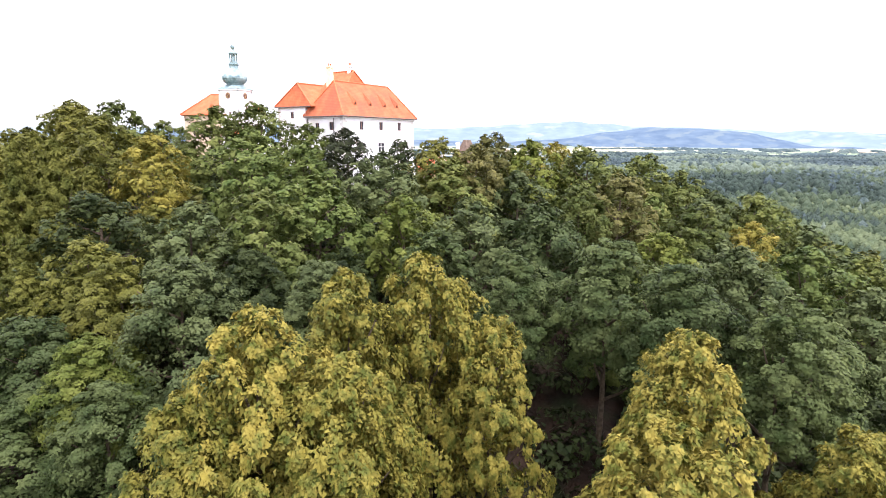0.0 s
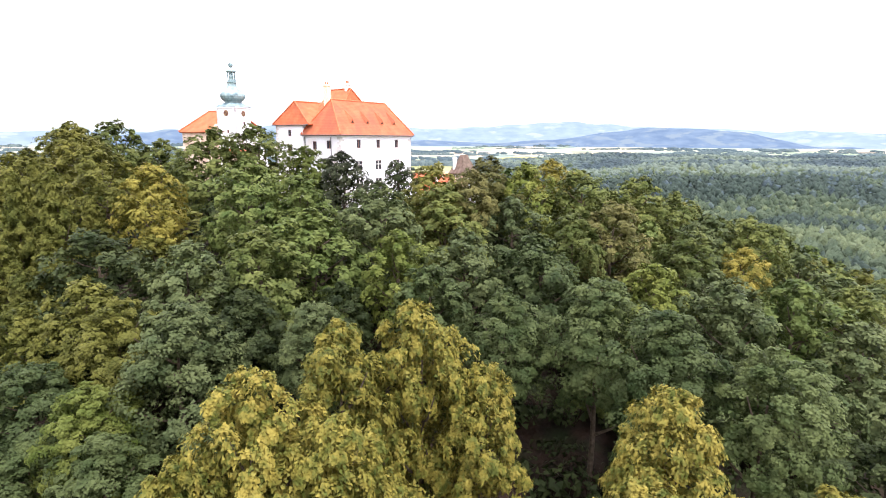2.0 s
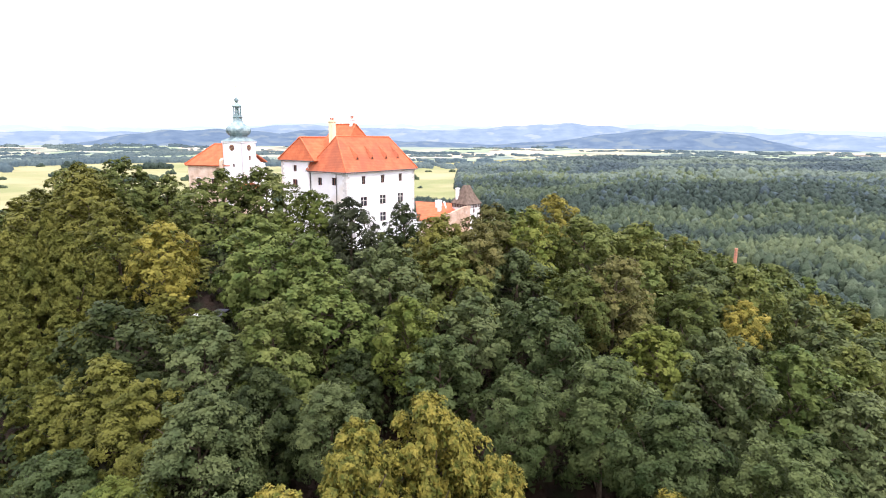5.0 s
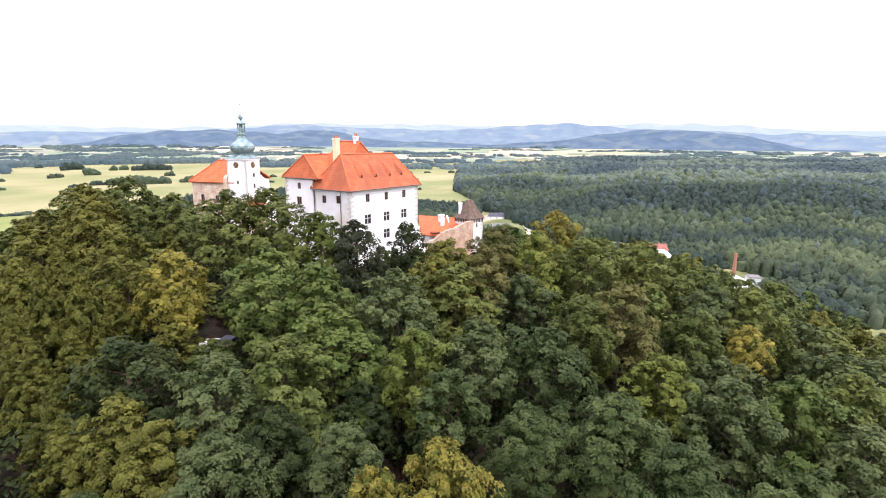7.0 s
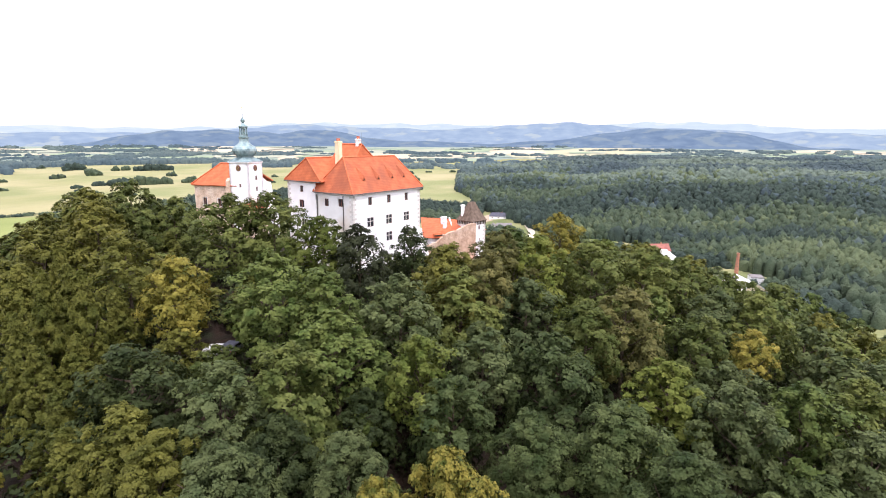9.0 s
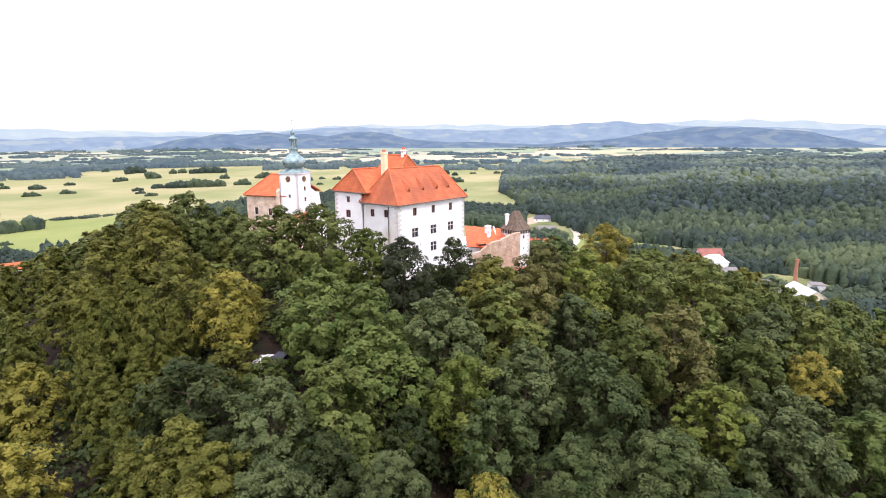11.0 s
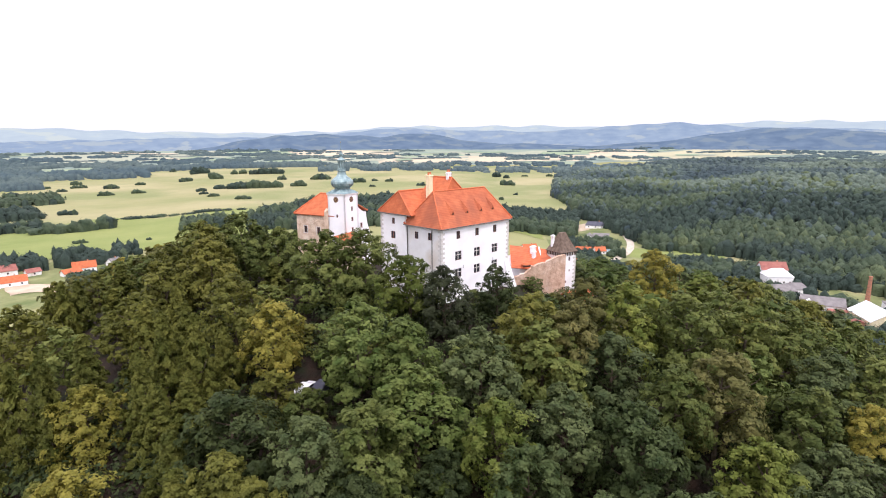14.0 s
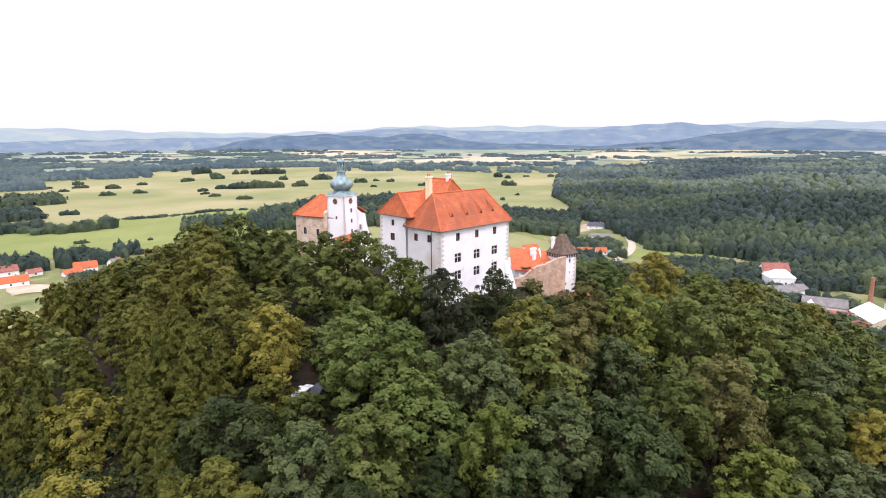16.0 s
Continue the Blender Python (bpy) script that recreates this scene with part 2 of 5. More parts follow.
def turned(profile, sides=24, x=0.0, y=0.0, bm=None, turn=0.0):
    """A turned body from (radius, height) pairs, bottom to top."""
    bm = bm or bmesh.new()
    rings = []
    for r, z in profile:
        rings.append([bm.verts.new((x + r * math.cos(turn + 2 * math.pi * i / sides), y + r * math.sin(turn + 2 * math.pi * i / sides), z)) for i in range(sides)])
    for a, b in zip(rings, rings[1:]):
        for i in range(sides):
            bm.faces.new((a[i], a[(i + 1) % sides], b[(i + 1) % sides], b[i]))
    bm.faces.new(rings[0][::-1])
    bm.faces.new(rings[-1])
    return bm


def tube(path, r0, r1, sides=7, bm=None):
    """A tapering round limb along a line of points."""
    bm = bm or bmesh.new()
    path = [Vector(p) for p in path]
    rings = []
    for k, p in enumerate(path):
        ahead = (path[min(k + 1, len(path) - 1)] - path[max(k - 1, 0)]).normalized()
        side = ahead.cross(Vector((0.3, 0.9, 0.1))).normalized()
        up = side.cross(ahead)
        r = r0 + (r1 - r0) * k / (len(path) - 1)
        rings.append([bm.verts.new(p + r * (math.cos(2 * math.pi * i / sides) * side + math.sin(2 * math.pi * i / sides) * up)) for i in range(sides)])
    for a, b in zip(rings, rings[1:]):
        for i in range(sides):
            bm.faces.new((a[i], b[i], b[(i + 1) % sides], a[(i + 1) % sides]))
    bm.faces.new(rings[-1])
    return bm


# ---- the lie of the land ----
PLAIN = -80.0


def soft_plus(v):
    return 6 * np.logaddexp(0, np.asarray(v, float) / 6)


def ground_height(x, y):
    """The castle hill over a nearly level plain."""
    x, y = np.asarray(x, float), np.asarray(y, float)
    a, b = (x - 5) * 0.7071 - (y - 15) * 0.7071, (x - 5) * 0.7071 + (y - 15) * 0.7071
    ra = np.where(a > 0, a / 161.2, a / 281.5)
    rb = np.where(b > 0, b / 107.2, b / 172.6)
    z = PLAIN + 67.7 * np.exp(-ra**2 - rb**2)
    z = z - 0.558 * soft_plus(a - 91.6) - 0.516 * soft_plus(-a - 60.9 - 0.443 * b)
    z = PLAIN + soft_plus(z - PLAIN)
    # the castle stands on a levelled top
    # a ditch before the curtain wall
    # a hollow in the wood below the limes
    z = z - 7.0 * np.exp(-(((x + 36) / 24) ** 2) - ((y + 56) / 20) ** 2)
    z = z - 6.0 * np.exp(-(((x - 27) / 8) ** 2) - ((y + 11) / 6) ** 2)
    d = np.maximum(np.maximum(-5 - x, x - 40), np.maximum(-4 - y, y - 46))
    flat = np.clip(1 - d / 20, 0, 1) ** 1.3
    return z * (1 - flat) + flat * np.minimum(z, -15.2) - 3.0 * np.exp(-(((x - 28) / 7) ** 2) - ((y + 10) / 5) ** 2)

# ---- ground ----
EYE_X, EYE_Y = -72.0, -73.0


def land_height(x, y):
    """The hill, the plain, and far land that swells towards the hills."""
    r = np.hypot(np.asarray(x) - EYE_X, np.asarray(y) - EYE_Y)
    swell = 40 * np.clip((r - 2200) / 1300, 0, 1) ** 1.3
    bearing = np.degrees(np.arctan2(np.asarray(x) - EYE_X, np.asarray(y) - EYE_Y))
    rolling = np.clip((bearing - 58) / 7, 0, 1) * np.clip((112 - bearing) / 6, 0, 1) * np.clip((r - 480) / 250, 0, 1) * np.clip((2600 - r) / 300, 0, 1)
    waves = 9 + 8.0 * np.sin(np.asarray(x) / 95 + 0.6 * np.sin(np.asarray(y) / 120)) + 6.5 * np.sin((np.asarray(x) * 0.5 + np.asarray(y)) / 62 + 1.3)
    return ground_height(x, y) + swell + rolling * waves


def at_bearing(bearing, r):
    """The plan place at a bearing (degrees clockwise from +y) and distance from the lookout."""
    return EYE_X + r * math.sin(radians(bearing)), EYE_Y + r * math.cos(radians(bearing))


def grid_mesh(name, xs, ys, zs, mat, smooth=True, close=False):
    """A sheet from 2D arrays of places."""
    n, m = xs.shape
    verts = np.stack([xs, ys, zs], -1).reshape(-1, 3)
    i, j = np.meshgrid(np.arange(n - 1), np.arange(m if close else m - 1), indexing="ij")
    j2 = (j + 1) % m
    faces = np.stack([i * m + j, (i + 1) * m + j, (i + 1) * m + j2, i * m + j2], -1).reshape(-1, 4)
    me = bpy.data.meshes.new(name)
    me.from_pydata(verts.tolist(), [], faces[:, ::-1].tolist())
    me.materials.append(mat)
    if smooth:
        me.shade_smooth()
    return me


MEADOW = material("dry_meadow", (0.236, 0.232, 0.100), (0.340, 0.298, 0.164), scale=0.0042, rough=0.95, fine=0.12, stain=(0.200, 0.212, 0.088), stain_scale=0.005, stain_from=0.46, stain_to=0.62, bump=0.3, bump_scale=0.6)
# near-black: shade between the crowns is put into the floor's colour
SHADED_FOREST_FLOOR = material("shaded_forest_floor", (0.010, 0.007, 0.005), (0.030, 0.017, 0.011), scale=0.5, rough=1.0, bump=0.6, bump_scale=3, stain=(0.013, 0.020, 0.006), stain_scale=0.3)
ROUGH_GRASS = material("rough_grass", (0.13, 0.155, 0.055), (0.26, 0.25, 0.12), scale=0.05, rough=0.95, fine=0.2, stain=(0.08, 0.11, 0.035), stain_scale=0.04)
GREEN_FIELD = material("green_field", (0.172, 0.205, 0.060), (0.230, 0.250, 0.084), scale=0.02, rough=0.95, fine=0.08, bump=0.2, bump_scale=1)


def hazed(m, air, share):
    """Paints haze onto a far backdrop: a share of its surface glows in the air's colour."""
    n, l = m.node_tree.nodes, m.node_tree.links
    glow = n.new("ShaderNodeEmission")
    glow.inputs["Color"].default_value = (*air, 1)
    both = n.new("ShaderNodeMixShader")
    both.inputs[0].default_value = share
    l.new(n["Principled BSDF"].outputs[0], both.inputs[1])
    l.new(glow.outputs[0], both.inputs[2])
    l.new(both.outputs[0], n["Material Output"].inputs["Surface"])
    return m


# glow colour that stands for haze over the far fields and plain
HAZE_GLOW = (0.42, 0.51, 0.66)
FAR_TAN = hazed(material("far_ripe_field", (0.49, 0.395, 0.26), (0.60, 0.495, 0.34), scale=0.008, rough=0.95, fine=0.08), HAZE_GLOW, 0.22)
FAR_YELLOW = hazed(material("far_yellow_field", (0.42, 0.37, 0.195), (0.53, 0.46, 0.26), scale=0.008, rough=0.95, fine=0.08), HAZE_GLOW, 0.32)
FAR_PALE = hazed(material("far_stubble_field", (0.33, 0.335, 0.21), (0.43, 0.415, 0.275), scale=0.006, rough=0.95, fine=0.08), HAZE_GLOW, 0.32)
FAR_DULL = hazed(material("far_dull_green_field", (0.22, 0.28, 0.13), (0.32, 0.37, 0.19), scale=0.006, rough=0.95, fine=0.1), HAZE_GLOW, 0.32)
FAR_PLAIN = hazed(material("far_plain", (0.17, 0.22, 0.15), (0.33, 0.36, 0.22), scale=0.004, rough=0.95, fine=0.2, stain=(0.12, 0.17, 0.13), stain_scale=0.006), HAZE_GLOW, 0.38)
ROAD = material("gravel_road", (0.42, 0.36, 0.29), (0.55, 0.48, 0.40), scale=0.3, rough=0.95, fine=0.1)
YARD = material("bare_earth_yard", (0.40, 0.30, 0.22), (0.52, 0.42, 0.32), scale=0.1, rough=0.95, fine=0.1)

_r = np.concatenate([np.linspace(0, 420, 85), np.geomspace(430, 4900, 60)])
_a = np.linspace(0, 2 * math.pi, 241)[:-1]
_rr, _aa = np.meshgrid(_r, _a, indexing="ij")
_x, _y = EYE_X + _rr * np.sin(_aa), EYE_Y + _rr * np.cos(_aa)
ground_mesh = grid_mesh("ground", _x, _y, land_height(_x, _y), MEADOW, close=True)
ground_mesh.materials.append(SHADED_FOREST_FLOOR)
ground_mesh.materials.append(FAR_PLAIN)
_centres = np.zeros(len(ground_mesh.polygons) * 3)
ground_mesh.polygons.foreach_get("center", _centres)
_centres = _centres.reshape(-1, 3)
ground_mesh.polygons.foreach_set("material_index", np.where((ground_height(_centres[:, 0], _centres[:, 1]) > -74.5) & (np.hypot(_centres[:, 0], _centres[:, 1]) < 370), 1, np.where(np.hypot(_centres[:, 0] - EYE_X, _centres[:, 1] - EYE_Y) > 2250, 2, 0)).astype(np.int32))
tagged(new("ground", ground_mesh), "wooded hill rising from a wide plain of dry meadow", "ground", kind="structure")


def patch(name, label, category, mat, b0, b1, r0, r1, lift=0.35, slant=0.0):
    """A field that lies on the land between two bearings and two distances."""
    nb, nr = 14, 8
    bb, tt = np.meshgrid(np.radians(np.linspace(b0, b1, nb)), np.linspace(0, 1, nr), indexing="ij")
    edge = 0.03 * np.sin(bb * 37 + r0) + slant * (bb - bb.mean()) / max(1e-6, np.ptp(bb))
    bb = bb + radians(0.16 * (b1 - b0)) * (tt - 0.5) * math.sin(r0) + 0.0012 * np.sin(tt * 9 + r1)
    rr = (r0 + (r1 - r0) * tt) * (1 + edge)
    xs, ys = EYE_X + rr * np.sin(bb), EYE_Y + rr * np.cos(bb)
    return tagged(new(name, grid_mesh(name, xs, ys, land_height(xs, ys) + lift, mat)), label, category, kind="structure")


# kind, bearings from and to, distances from and to, slant
FIELDS = [
    ("ripe", 28.3, 39.8, 2865, 3490, 0.0), ("ripe", 38.3, 45.8, 2274, 2640, 0.04), ("ripe", 45.8, 59.7, 2440, 2840, 0.03), ("yellow", 62.3, 77.5, 2700, 3480, 0.36), ("ripe", 59.8, 65.5, 2820, 3450, 0.0),
    ("stubble", 9, 23.7, 2815, 3480, 0.0), ("dull", 22.9, 28.3, 2660, 2948, 0.0), ("dull", 23.2, 29.5, 3171, 3480, 0.0), ("dull", 52.4, 59.5, 2310, 2430, 0.0), ("dull", 9.0, 12.4, 1990, 2420, 0.0),
    ("stubble", 3, 9, 2980, 3200, 0.0), ("dull", 2, 8, 3220, 3480, 0.0), ("dull", 40, 47, 2800, 3000, 0.04), ("stubble", 46, 56, 2900, 3200, 0.05), ("dull", 55, 60, 2960, 3350, 0.0),
    ("stubble", 76, 84, 3120, 3300, 0.04), ("dull", 80, 92, 2960, 3120, 0.0), ("ripe", 86, 96, 3180, 3400, 0.05), ("dull", 95, 106, 2950, 3250, 0.0), ("stubble", 32, 39, 2420, 2640, 0.0), ("dull", 27, 33, 2420, 2560, 0.0),
    ("stubble", 13, 17, 2450, 2560, 0.0), ("dull", 66, 72, 3500, 3620, 0.1),
    ("rough", 1, 22, 385, 545, 0.0), ("rough", 70, 110, 225, 430, 0.0), ("rough", 56, 70, 400, 640, 0.0), ("green", 2, 27, 545, 800, 0.0), ("green", 64.5, 73, 484, 524, 0.0), ("green", 72.6, 75.4, 440, 464, 0.0), ("green", 52, 55.5, 540, 586, 0.0),
]
_fr = np.random.default_rng(17)
for _k in range(46):
    _b0, _r0 = _fr.uniform(0, 104), _fr.uniform(2330, 3420)
    FIELDS.append((("dull", "stubble", "dull", "ripe", "dull", "stubble")[_k % 6], _b0, _b0 + _fr.uniform(1.5, 6.0), _r0, _r0 + _fr.uniform(35, 130), _fr.uniform(-0.03, 0.03)))
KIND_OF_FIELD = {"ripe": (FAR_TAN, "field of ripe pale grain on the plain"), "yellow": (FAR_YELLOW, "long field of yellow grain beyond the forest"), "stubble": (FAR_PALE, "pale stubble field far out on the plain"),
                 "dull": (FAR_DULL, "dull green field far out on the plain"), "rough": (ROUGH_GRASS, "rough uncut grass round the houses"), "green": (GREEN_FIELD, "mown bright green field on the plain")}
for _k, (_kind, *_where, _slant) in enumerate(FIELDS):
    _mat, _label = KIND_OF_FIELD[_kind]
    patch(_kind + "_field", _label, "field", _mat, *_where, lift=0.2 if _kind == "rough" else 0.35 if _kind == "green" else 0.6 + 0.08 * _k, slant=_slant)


# ---- far hills ----
def hill_range(name, label, mat, heights, r0, r1, seed):
    """A range of far hills: heights over bearings, swelling up between two distances."""
    bearings = np.linspace(0, 360, 721)
    zs = np.interp(bearings, [b for b, _ in heights], [z for _, z in heights])
    rng = np.random.default_rng(seed)
    for k in range(7):
        zs = zs + rng.uniform(1.2, 3.4) * np.sin(np.radians(bearings) * rng.integers(14, 110) + rng.uniform(0, 6))
    ts = np.linspace(0, 1, 9)
    rr = (r0 + (r1 - r0) * ts)[:, None] * np.ones((1, 721))
    bb = np.radians(bearings)[None, :] * np.ones((9, 1))
    xs, ys = EYE_X + rr * np.sin(bb), EYE_Y + rr * np.cos(bb)
    rise = np.sin(np.clip(ts * 1.2, 0, 1) * math.pi / 2)[:, None]
    base = -62.0
    z = base + (zs[None, :] - base) * rise + 4 * np.sin(bb * 61 + rr / 90) * (rise * (1 - rise) * 4)
    return tagged(new(name, grid_mesh(name, xs, ys, z, mat)), label, "hills", kind="backdrop")


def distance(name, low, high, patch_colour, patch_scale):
    """Far hills with haze painted in: a plain pale blue backdrop that gives off its own light; woods with strips of
    open land.
    """
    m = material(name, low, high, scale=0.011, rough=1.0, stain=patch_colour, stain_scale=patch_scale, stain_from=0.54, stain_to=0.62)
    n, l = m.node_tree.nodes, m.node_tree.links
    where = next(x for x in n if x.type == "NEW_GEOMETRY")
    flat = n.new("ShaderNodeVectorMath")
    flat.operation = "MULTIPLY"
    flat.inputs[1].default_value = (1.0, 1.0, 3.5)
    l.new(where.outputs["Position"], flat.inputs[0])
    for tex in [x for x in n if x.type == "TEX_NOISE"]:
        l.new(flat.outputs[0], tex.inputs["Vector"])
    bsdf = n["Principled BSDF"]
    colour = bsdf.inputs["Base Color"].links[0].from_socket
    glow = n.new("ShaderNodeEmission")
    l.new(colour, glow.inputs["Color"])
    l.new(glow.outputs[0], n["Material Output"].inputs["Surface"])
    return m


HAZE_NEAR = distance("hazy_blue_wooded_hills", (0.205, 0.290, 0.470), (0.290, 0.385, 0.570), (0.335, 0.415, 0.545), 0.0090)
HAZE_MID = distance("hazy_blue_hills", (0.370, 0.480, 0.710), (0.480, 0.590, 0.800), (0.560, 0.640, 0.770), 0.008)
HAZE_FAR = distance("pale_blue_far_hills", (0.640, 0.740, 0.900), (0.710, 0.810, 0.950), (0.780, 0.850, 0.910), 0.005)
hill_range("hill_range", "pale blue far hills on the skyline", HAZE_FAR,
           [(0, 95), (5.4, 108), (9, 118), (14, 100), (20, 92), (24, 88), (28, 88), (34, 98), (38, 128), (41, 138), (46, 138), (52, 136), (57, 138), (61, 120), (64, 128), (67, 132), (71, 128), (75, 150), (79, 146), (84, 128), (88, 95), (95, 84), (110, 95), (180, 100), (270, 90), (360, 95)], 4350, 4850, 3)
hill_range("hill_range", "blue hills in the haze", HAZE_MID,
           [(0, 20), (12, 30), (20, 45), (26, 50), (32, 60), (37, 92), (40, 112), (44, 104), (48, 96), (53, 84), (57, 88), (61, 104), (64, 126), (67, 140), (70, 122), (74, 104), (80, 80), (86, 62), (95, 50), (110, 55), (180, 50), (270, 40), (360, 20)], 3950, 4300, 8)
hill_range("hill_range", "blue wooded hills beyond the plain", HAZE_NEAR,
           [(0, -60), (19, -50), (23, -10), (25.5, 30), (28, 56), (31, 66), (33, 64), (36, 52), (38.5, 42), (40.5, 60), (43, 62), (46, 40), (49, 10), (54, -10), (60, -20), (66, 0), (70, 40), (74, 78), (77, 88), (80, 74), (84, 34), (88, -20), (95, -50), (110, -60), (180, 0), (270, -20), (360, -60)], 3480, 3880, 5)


# ---- trees ----
def leafy(name, centres, radii, aims, per, size, seed, flat=0.85, droop=0.0, core=None, slim=1.0):
    """Leaves in clumps: small leaf sprays over every clump's outer side, with a loose dark filling inside the boughs."""
    rng = np.random.default_rng(seed)
    n = len(centres) * per
    c, r, aim = np.repeat(centres, per, 0), np.repeat(radii, per), np.repeat(aims, per, 0)
    d = rng.normal(size=(n, 3)) + 0.8 * aim + np.array([0, 0, 0.2])
    d /= np.linalg.norm(d, axis=1)[:, None]
    p = c + d * (r * rng.uniform(0.60, 1.14, n))[:, None] * np.array([1, 1, flat])
    normal = 0.6 * d + 1.0 * aim + rng.normal(scale=0.36, size=(n, 3)) + np.array([0, 0, 0.10])
    normal /= np.linalg.norm(normal, axis=1)[:, None]
    along = np.cross(normal, rng.normal(size=(n, 3)))
    along[:, 2] -= droop
    along /= np.linalg.norm(along, axis=1)[:, None] + 1e-9
    across = np.cross(normal, along)
    s = (size * rng.uniform(0.55, 1.35, n))[:, None]
    long, wide = s / slim**0.5, s * slim
    verts = np.stack([p - along * long * 0.45 + across * wide * 0.45, p - along * long * 0.45 - across * wide * 0.45, p + along * long * 0.75 - normal * s * 0.12], 1).reshape(-1, 3)
    if core is not None:
        k = 40 if size < 0.25 else 16 if size < 0.4 else 10
        q = np.repeat(core[:, :3], k, 0) + rng.normal(size=(len(core) * k, 3)) * np.repeat(core[:, 3], k)[:, None] * 0.33
        u = rng.normal(size=q.shape)
        u /= np.linalg.norm(u, axis=1)[:, None]
        v = np.cross(u, rng.normal(size=q.shape))
        v /= np.linalg.norm(v, axis=1)[:, None]
        t = rng.uniform(0.8, 1.35, len(q))[:, None] * max(0.19, size * 0.95)
        verts = np.concatenate([verts, np.stack([q - u * t, q + v * t, q + u * t], 1).reshape(-1, 3)])
    me = bpy.data.meshes.new(name)
    me.from_pydata(verts.tolist(), [], np.arange(len(verts)).reshape(-1, 3).tolist())
    return me


def crown_shape(kind):
    """The crown's outline: radius as a share over its height, 0 at the lowest boughs and 1 at the tip."""
    if kind == "lime":
        return lambda t: max(0.10, max(0.0, 1 - (abs(t - 0.30) / 0.72) ** 1.9) ** 0.52)
    if kind == "larch":
        return lambda t: max(0.03, 0.98 * (1 - t) ** 1.05) * (0.8 + 0.2 * min(1, t * 5))
    return lambda t: max(0.10, math.sqrt(max(0.0, 1 - (abs(t - 0.36) / 0.65) ** 2.0)))


def tree_meshes(species, seed, boughs, subs, per, size, height=13.0, radius=4.6, base=0.20):
    """Crown and trunk meshes for one tree of 13 m: boughs over the crown's outside, clumps over each bough, leaves over each clump."""
    rng = np.random.default_rng(seed)
    shape = crown_shape(species)
    z0, z1 = height * base, height
    if species == "larch":
        boughs, z0, per = int(boughs * 1.9), height * 0.12, int(per * 1.2)
    if species == "lime":
        boughs = int(boughs * 1.35)
    centres, radii, aims, core = [], [], [], []
    skew, phase = rng.uniform(-0.5, 0.5, 2), rng.uniform(0, 6.28, 4)
    for k in range(boughs):
        t = ((k + rng.uniform(0.1, 0.9)) / boughs) ** {"larch": 1.15, "lime": 0.95}.get(species, 0.88)
        ang = 2.39996 * k + rng.uniform(-0.35, 0.35)
        lumps = 1.6 if species == "lime" else 1.0
        wob = 1 + lumps * (0.13 * math.sin(2 * ang + phase[0] + 3 * t) + 0.11 * math.sin(3 * ang + phase[1] + 4 * t))
        rr = radius * shape(t) * wob * rng.uniform(0.74, 1.06)
        br = {"larch": 0.78, "lime": 1.28}.get(species, 1.45) * rng.uniform(0.62, 1.30) * (0.62 + 0.38 * shape(t))
        out = np.array([math.cos(ang), math.sin(ang), 0.0])
        aim = out * (1 - t) ** 0.6 + np.array([0, 0, 0.12 + 1.0 * t])
        aim /= np.linalg.norm(aim)
        c = out * max(0.0, rr - br * 0.75) + np.array([skew[0] * t, skew[1] * t, z0 + (z1 - z0) * t - br * 0.6])
        core.append([*(c - aim * br * 0.30), br])
        for q in range(subs):
            d = rng.normal(size=3) * 0.80 + aim * 0.95
            d /= np.linalg.norm(d)
            hang = (np.array([0, 0, -0.45]) + out * 0.55) * (q / subs) * {"larch": 1.3, "lime": 0.25}.get(species, 0.1)
            centres.append(c + d * np.array([1.0, 1.0, 0.86]) * br * rng.uniform(0.70, 1.0) + hang)
            radii.append(br * rng.uniform(0.28, 0.52))
            aims.append(0.65 * d + 0.75 * aim)
    for k in range(int(boughs * 0.8)):
        t, ang = rng.uniform(0.02, 0.78), rng.uniform(0, 6.28)
        rr = radius * shape(t + 0.1) * rng.uniform(0.20, 0.50)
        core.append([rr * math.cos(ang), rr * math.sin(ang), z0 + (z1 - z0) * t - 0.3, 1.0])
    lift = np.array([0, 0, height])
    core = np.array(core) - np.array([0, 0, height, 0])
    me = leafy(species + "_crown", np.array(centres) - lift, np.array(radii), np.array(aims), per, size, seed + 1, 0.9 if species != "larch" else 0.6, {"larch": 0.5, "lime": 0.1}.get(species, 0.15), core, 0.55 if species == "larch" else 1.0)
    trunk = tube([(0, 0, -1.2), (0.08, 0.05, height * 0.25), (-0.1, 0.1, height * 0.5), (0.05, -0.05, height * 0.8)], 0.30, 0.07)
    for b in range(7 if species != "larch" else 3):
        ang, z = 2.4 * b + seed, height * (0.26 + 0.07 * b)
        out = radius * 0.72 * shape(min(1, (z - z0) / (z1 - z0) + 0.2))
        tube([(0, 0, z), (math.cos(ang) * out * 0.5, math.sin(ang) * out * 0.5, z + 0.9), (math.cos(ang) * out, math.sin(ang) * out, z + 2.4)], 0.13, 0.03, 5, trunk)
    return me, mesh_of("trunk", trunk, BARK)


TREE_LABEL = {
    "lime": "flowering lime tree with yellow-green crown on the wooded slope", "maple": "broad dark green maple tree on the wooded slope",
    "oak": "full green oak tree in the hillside wood", "bright": "fresh bright green tree in the hillside wood", "golden": "golden-yellow crowned tree in the hillside wood",
    "pale": "pale grey-green leafy tree in the hillside wood", "dark": "dark green dense tree in the hillside wood", "russet": "russet-tinged green tree in the hillside wood",
    "larch": "olive-brown larch with feathery drooping boughs", "green": "rounded mid-green tree in the hillside wood",
    "olive": "olive-yellow rounded tree in the hillside wood", "copper": "dark copper-leaved tree below the castle wall",
}
SHAPE_OF = {"lime": "lime", "larch": "larch"}
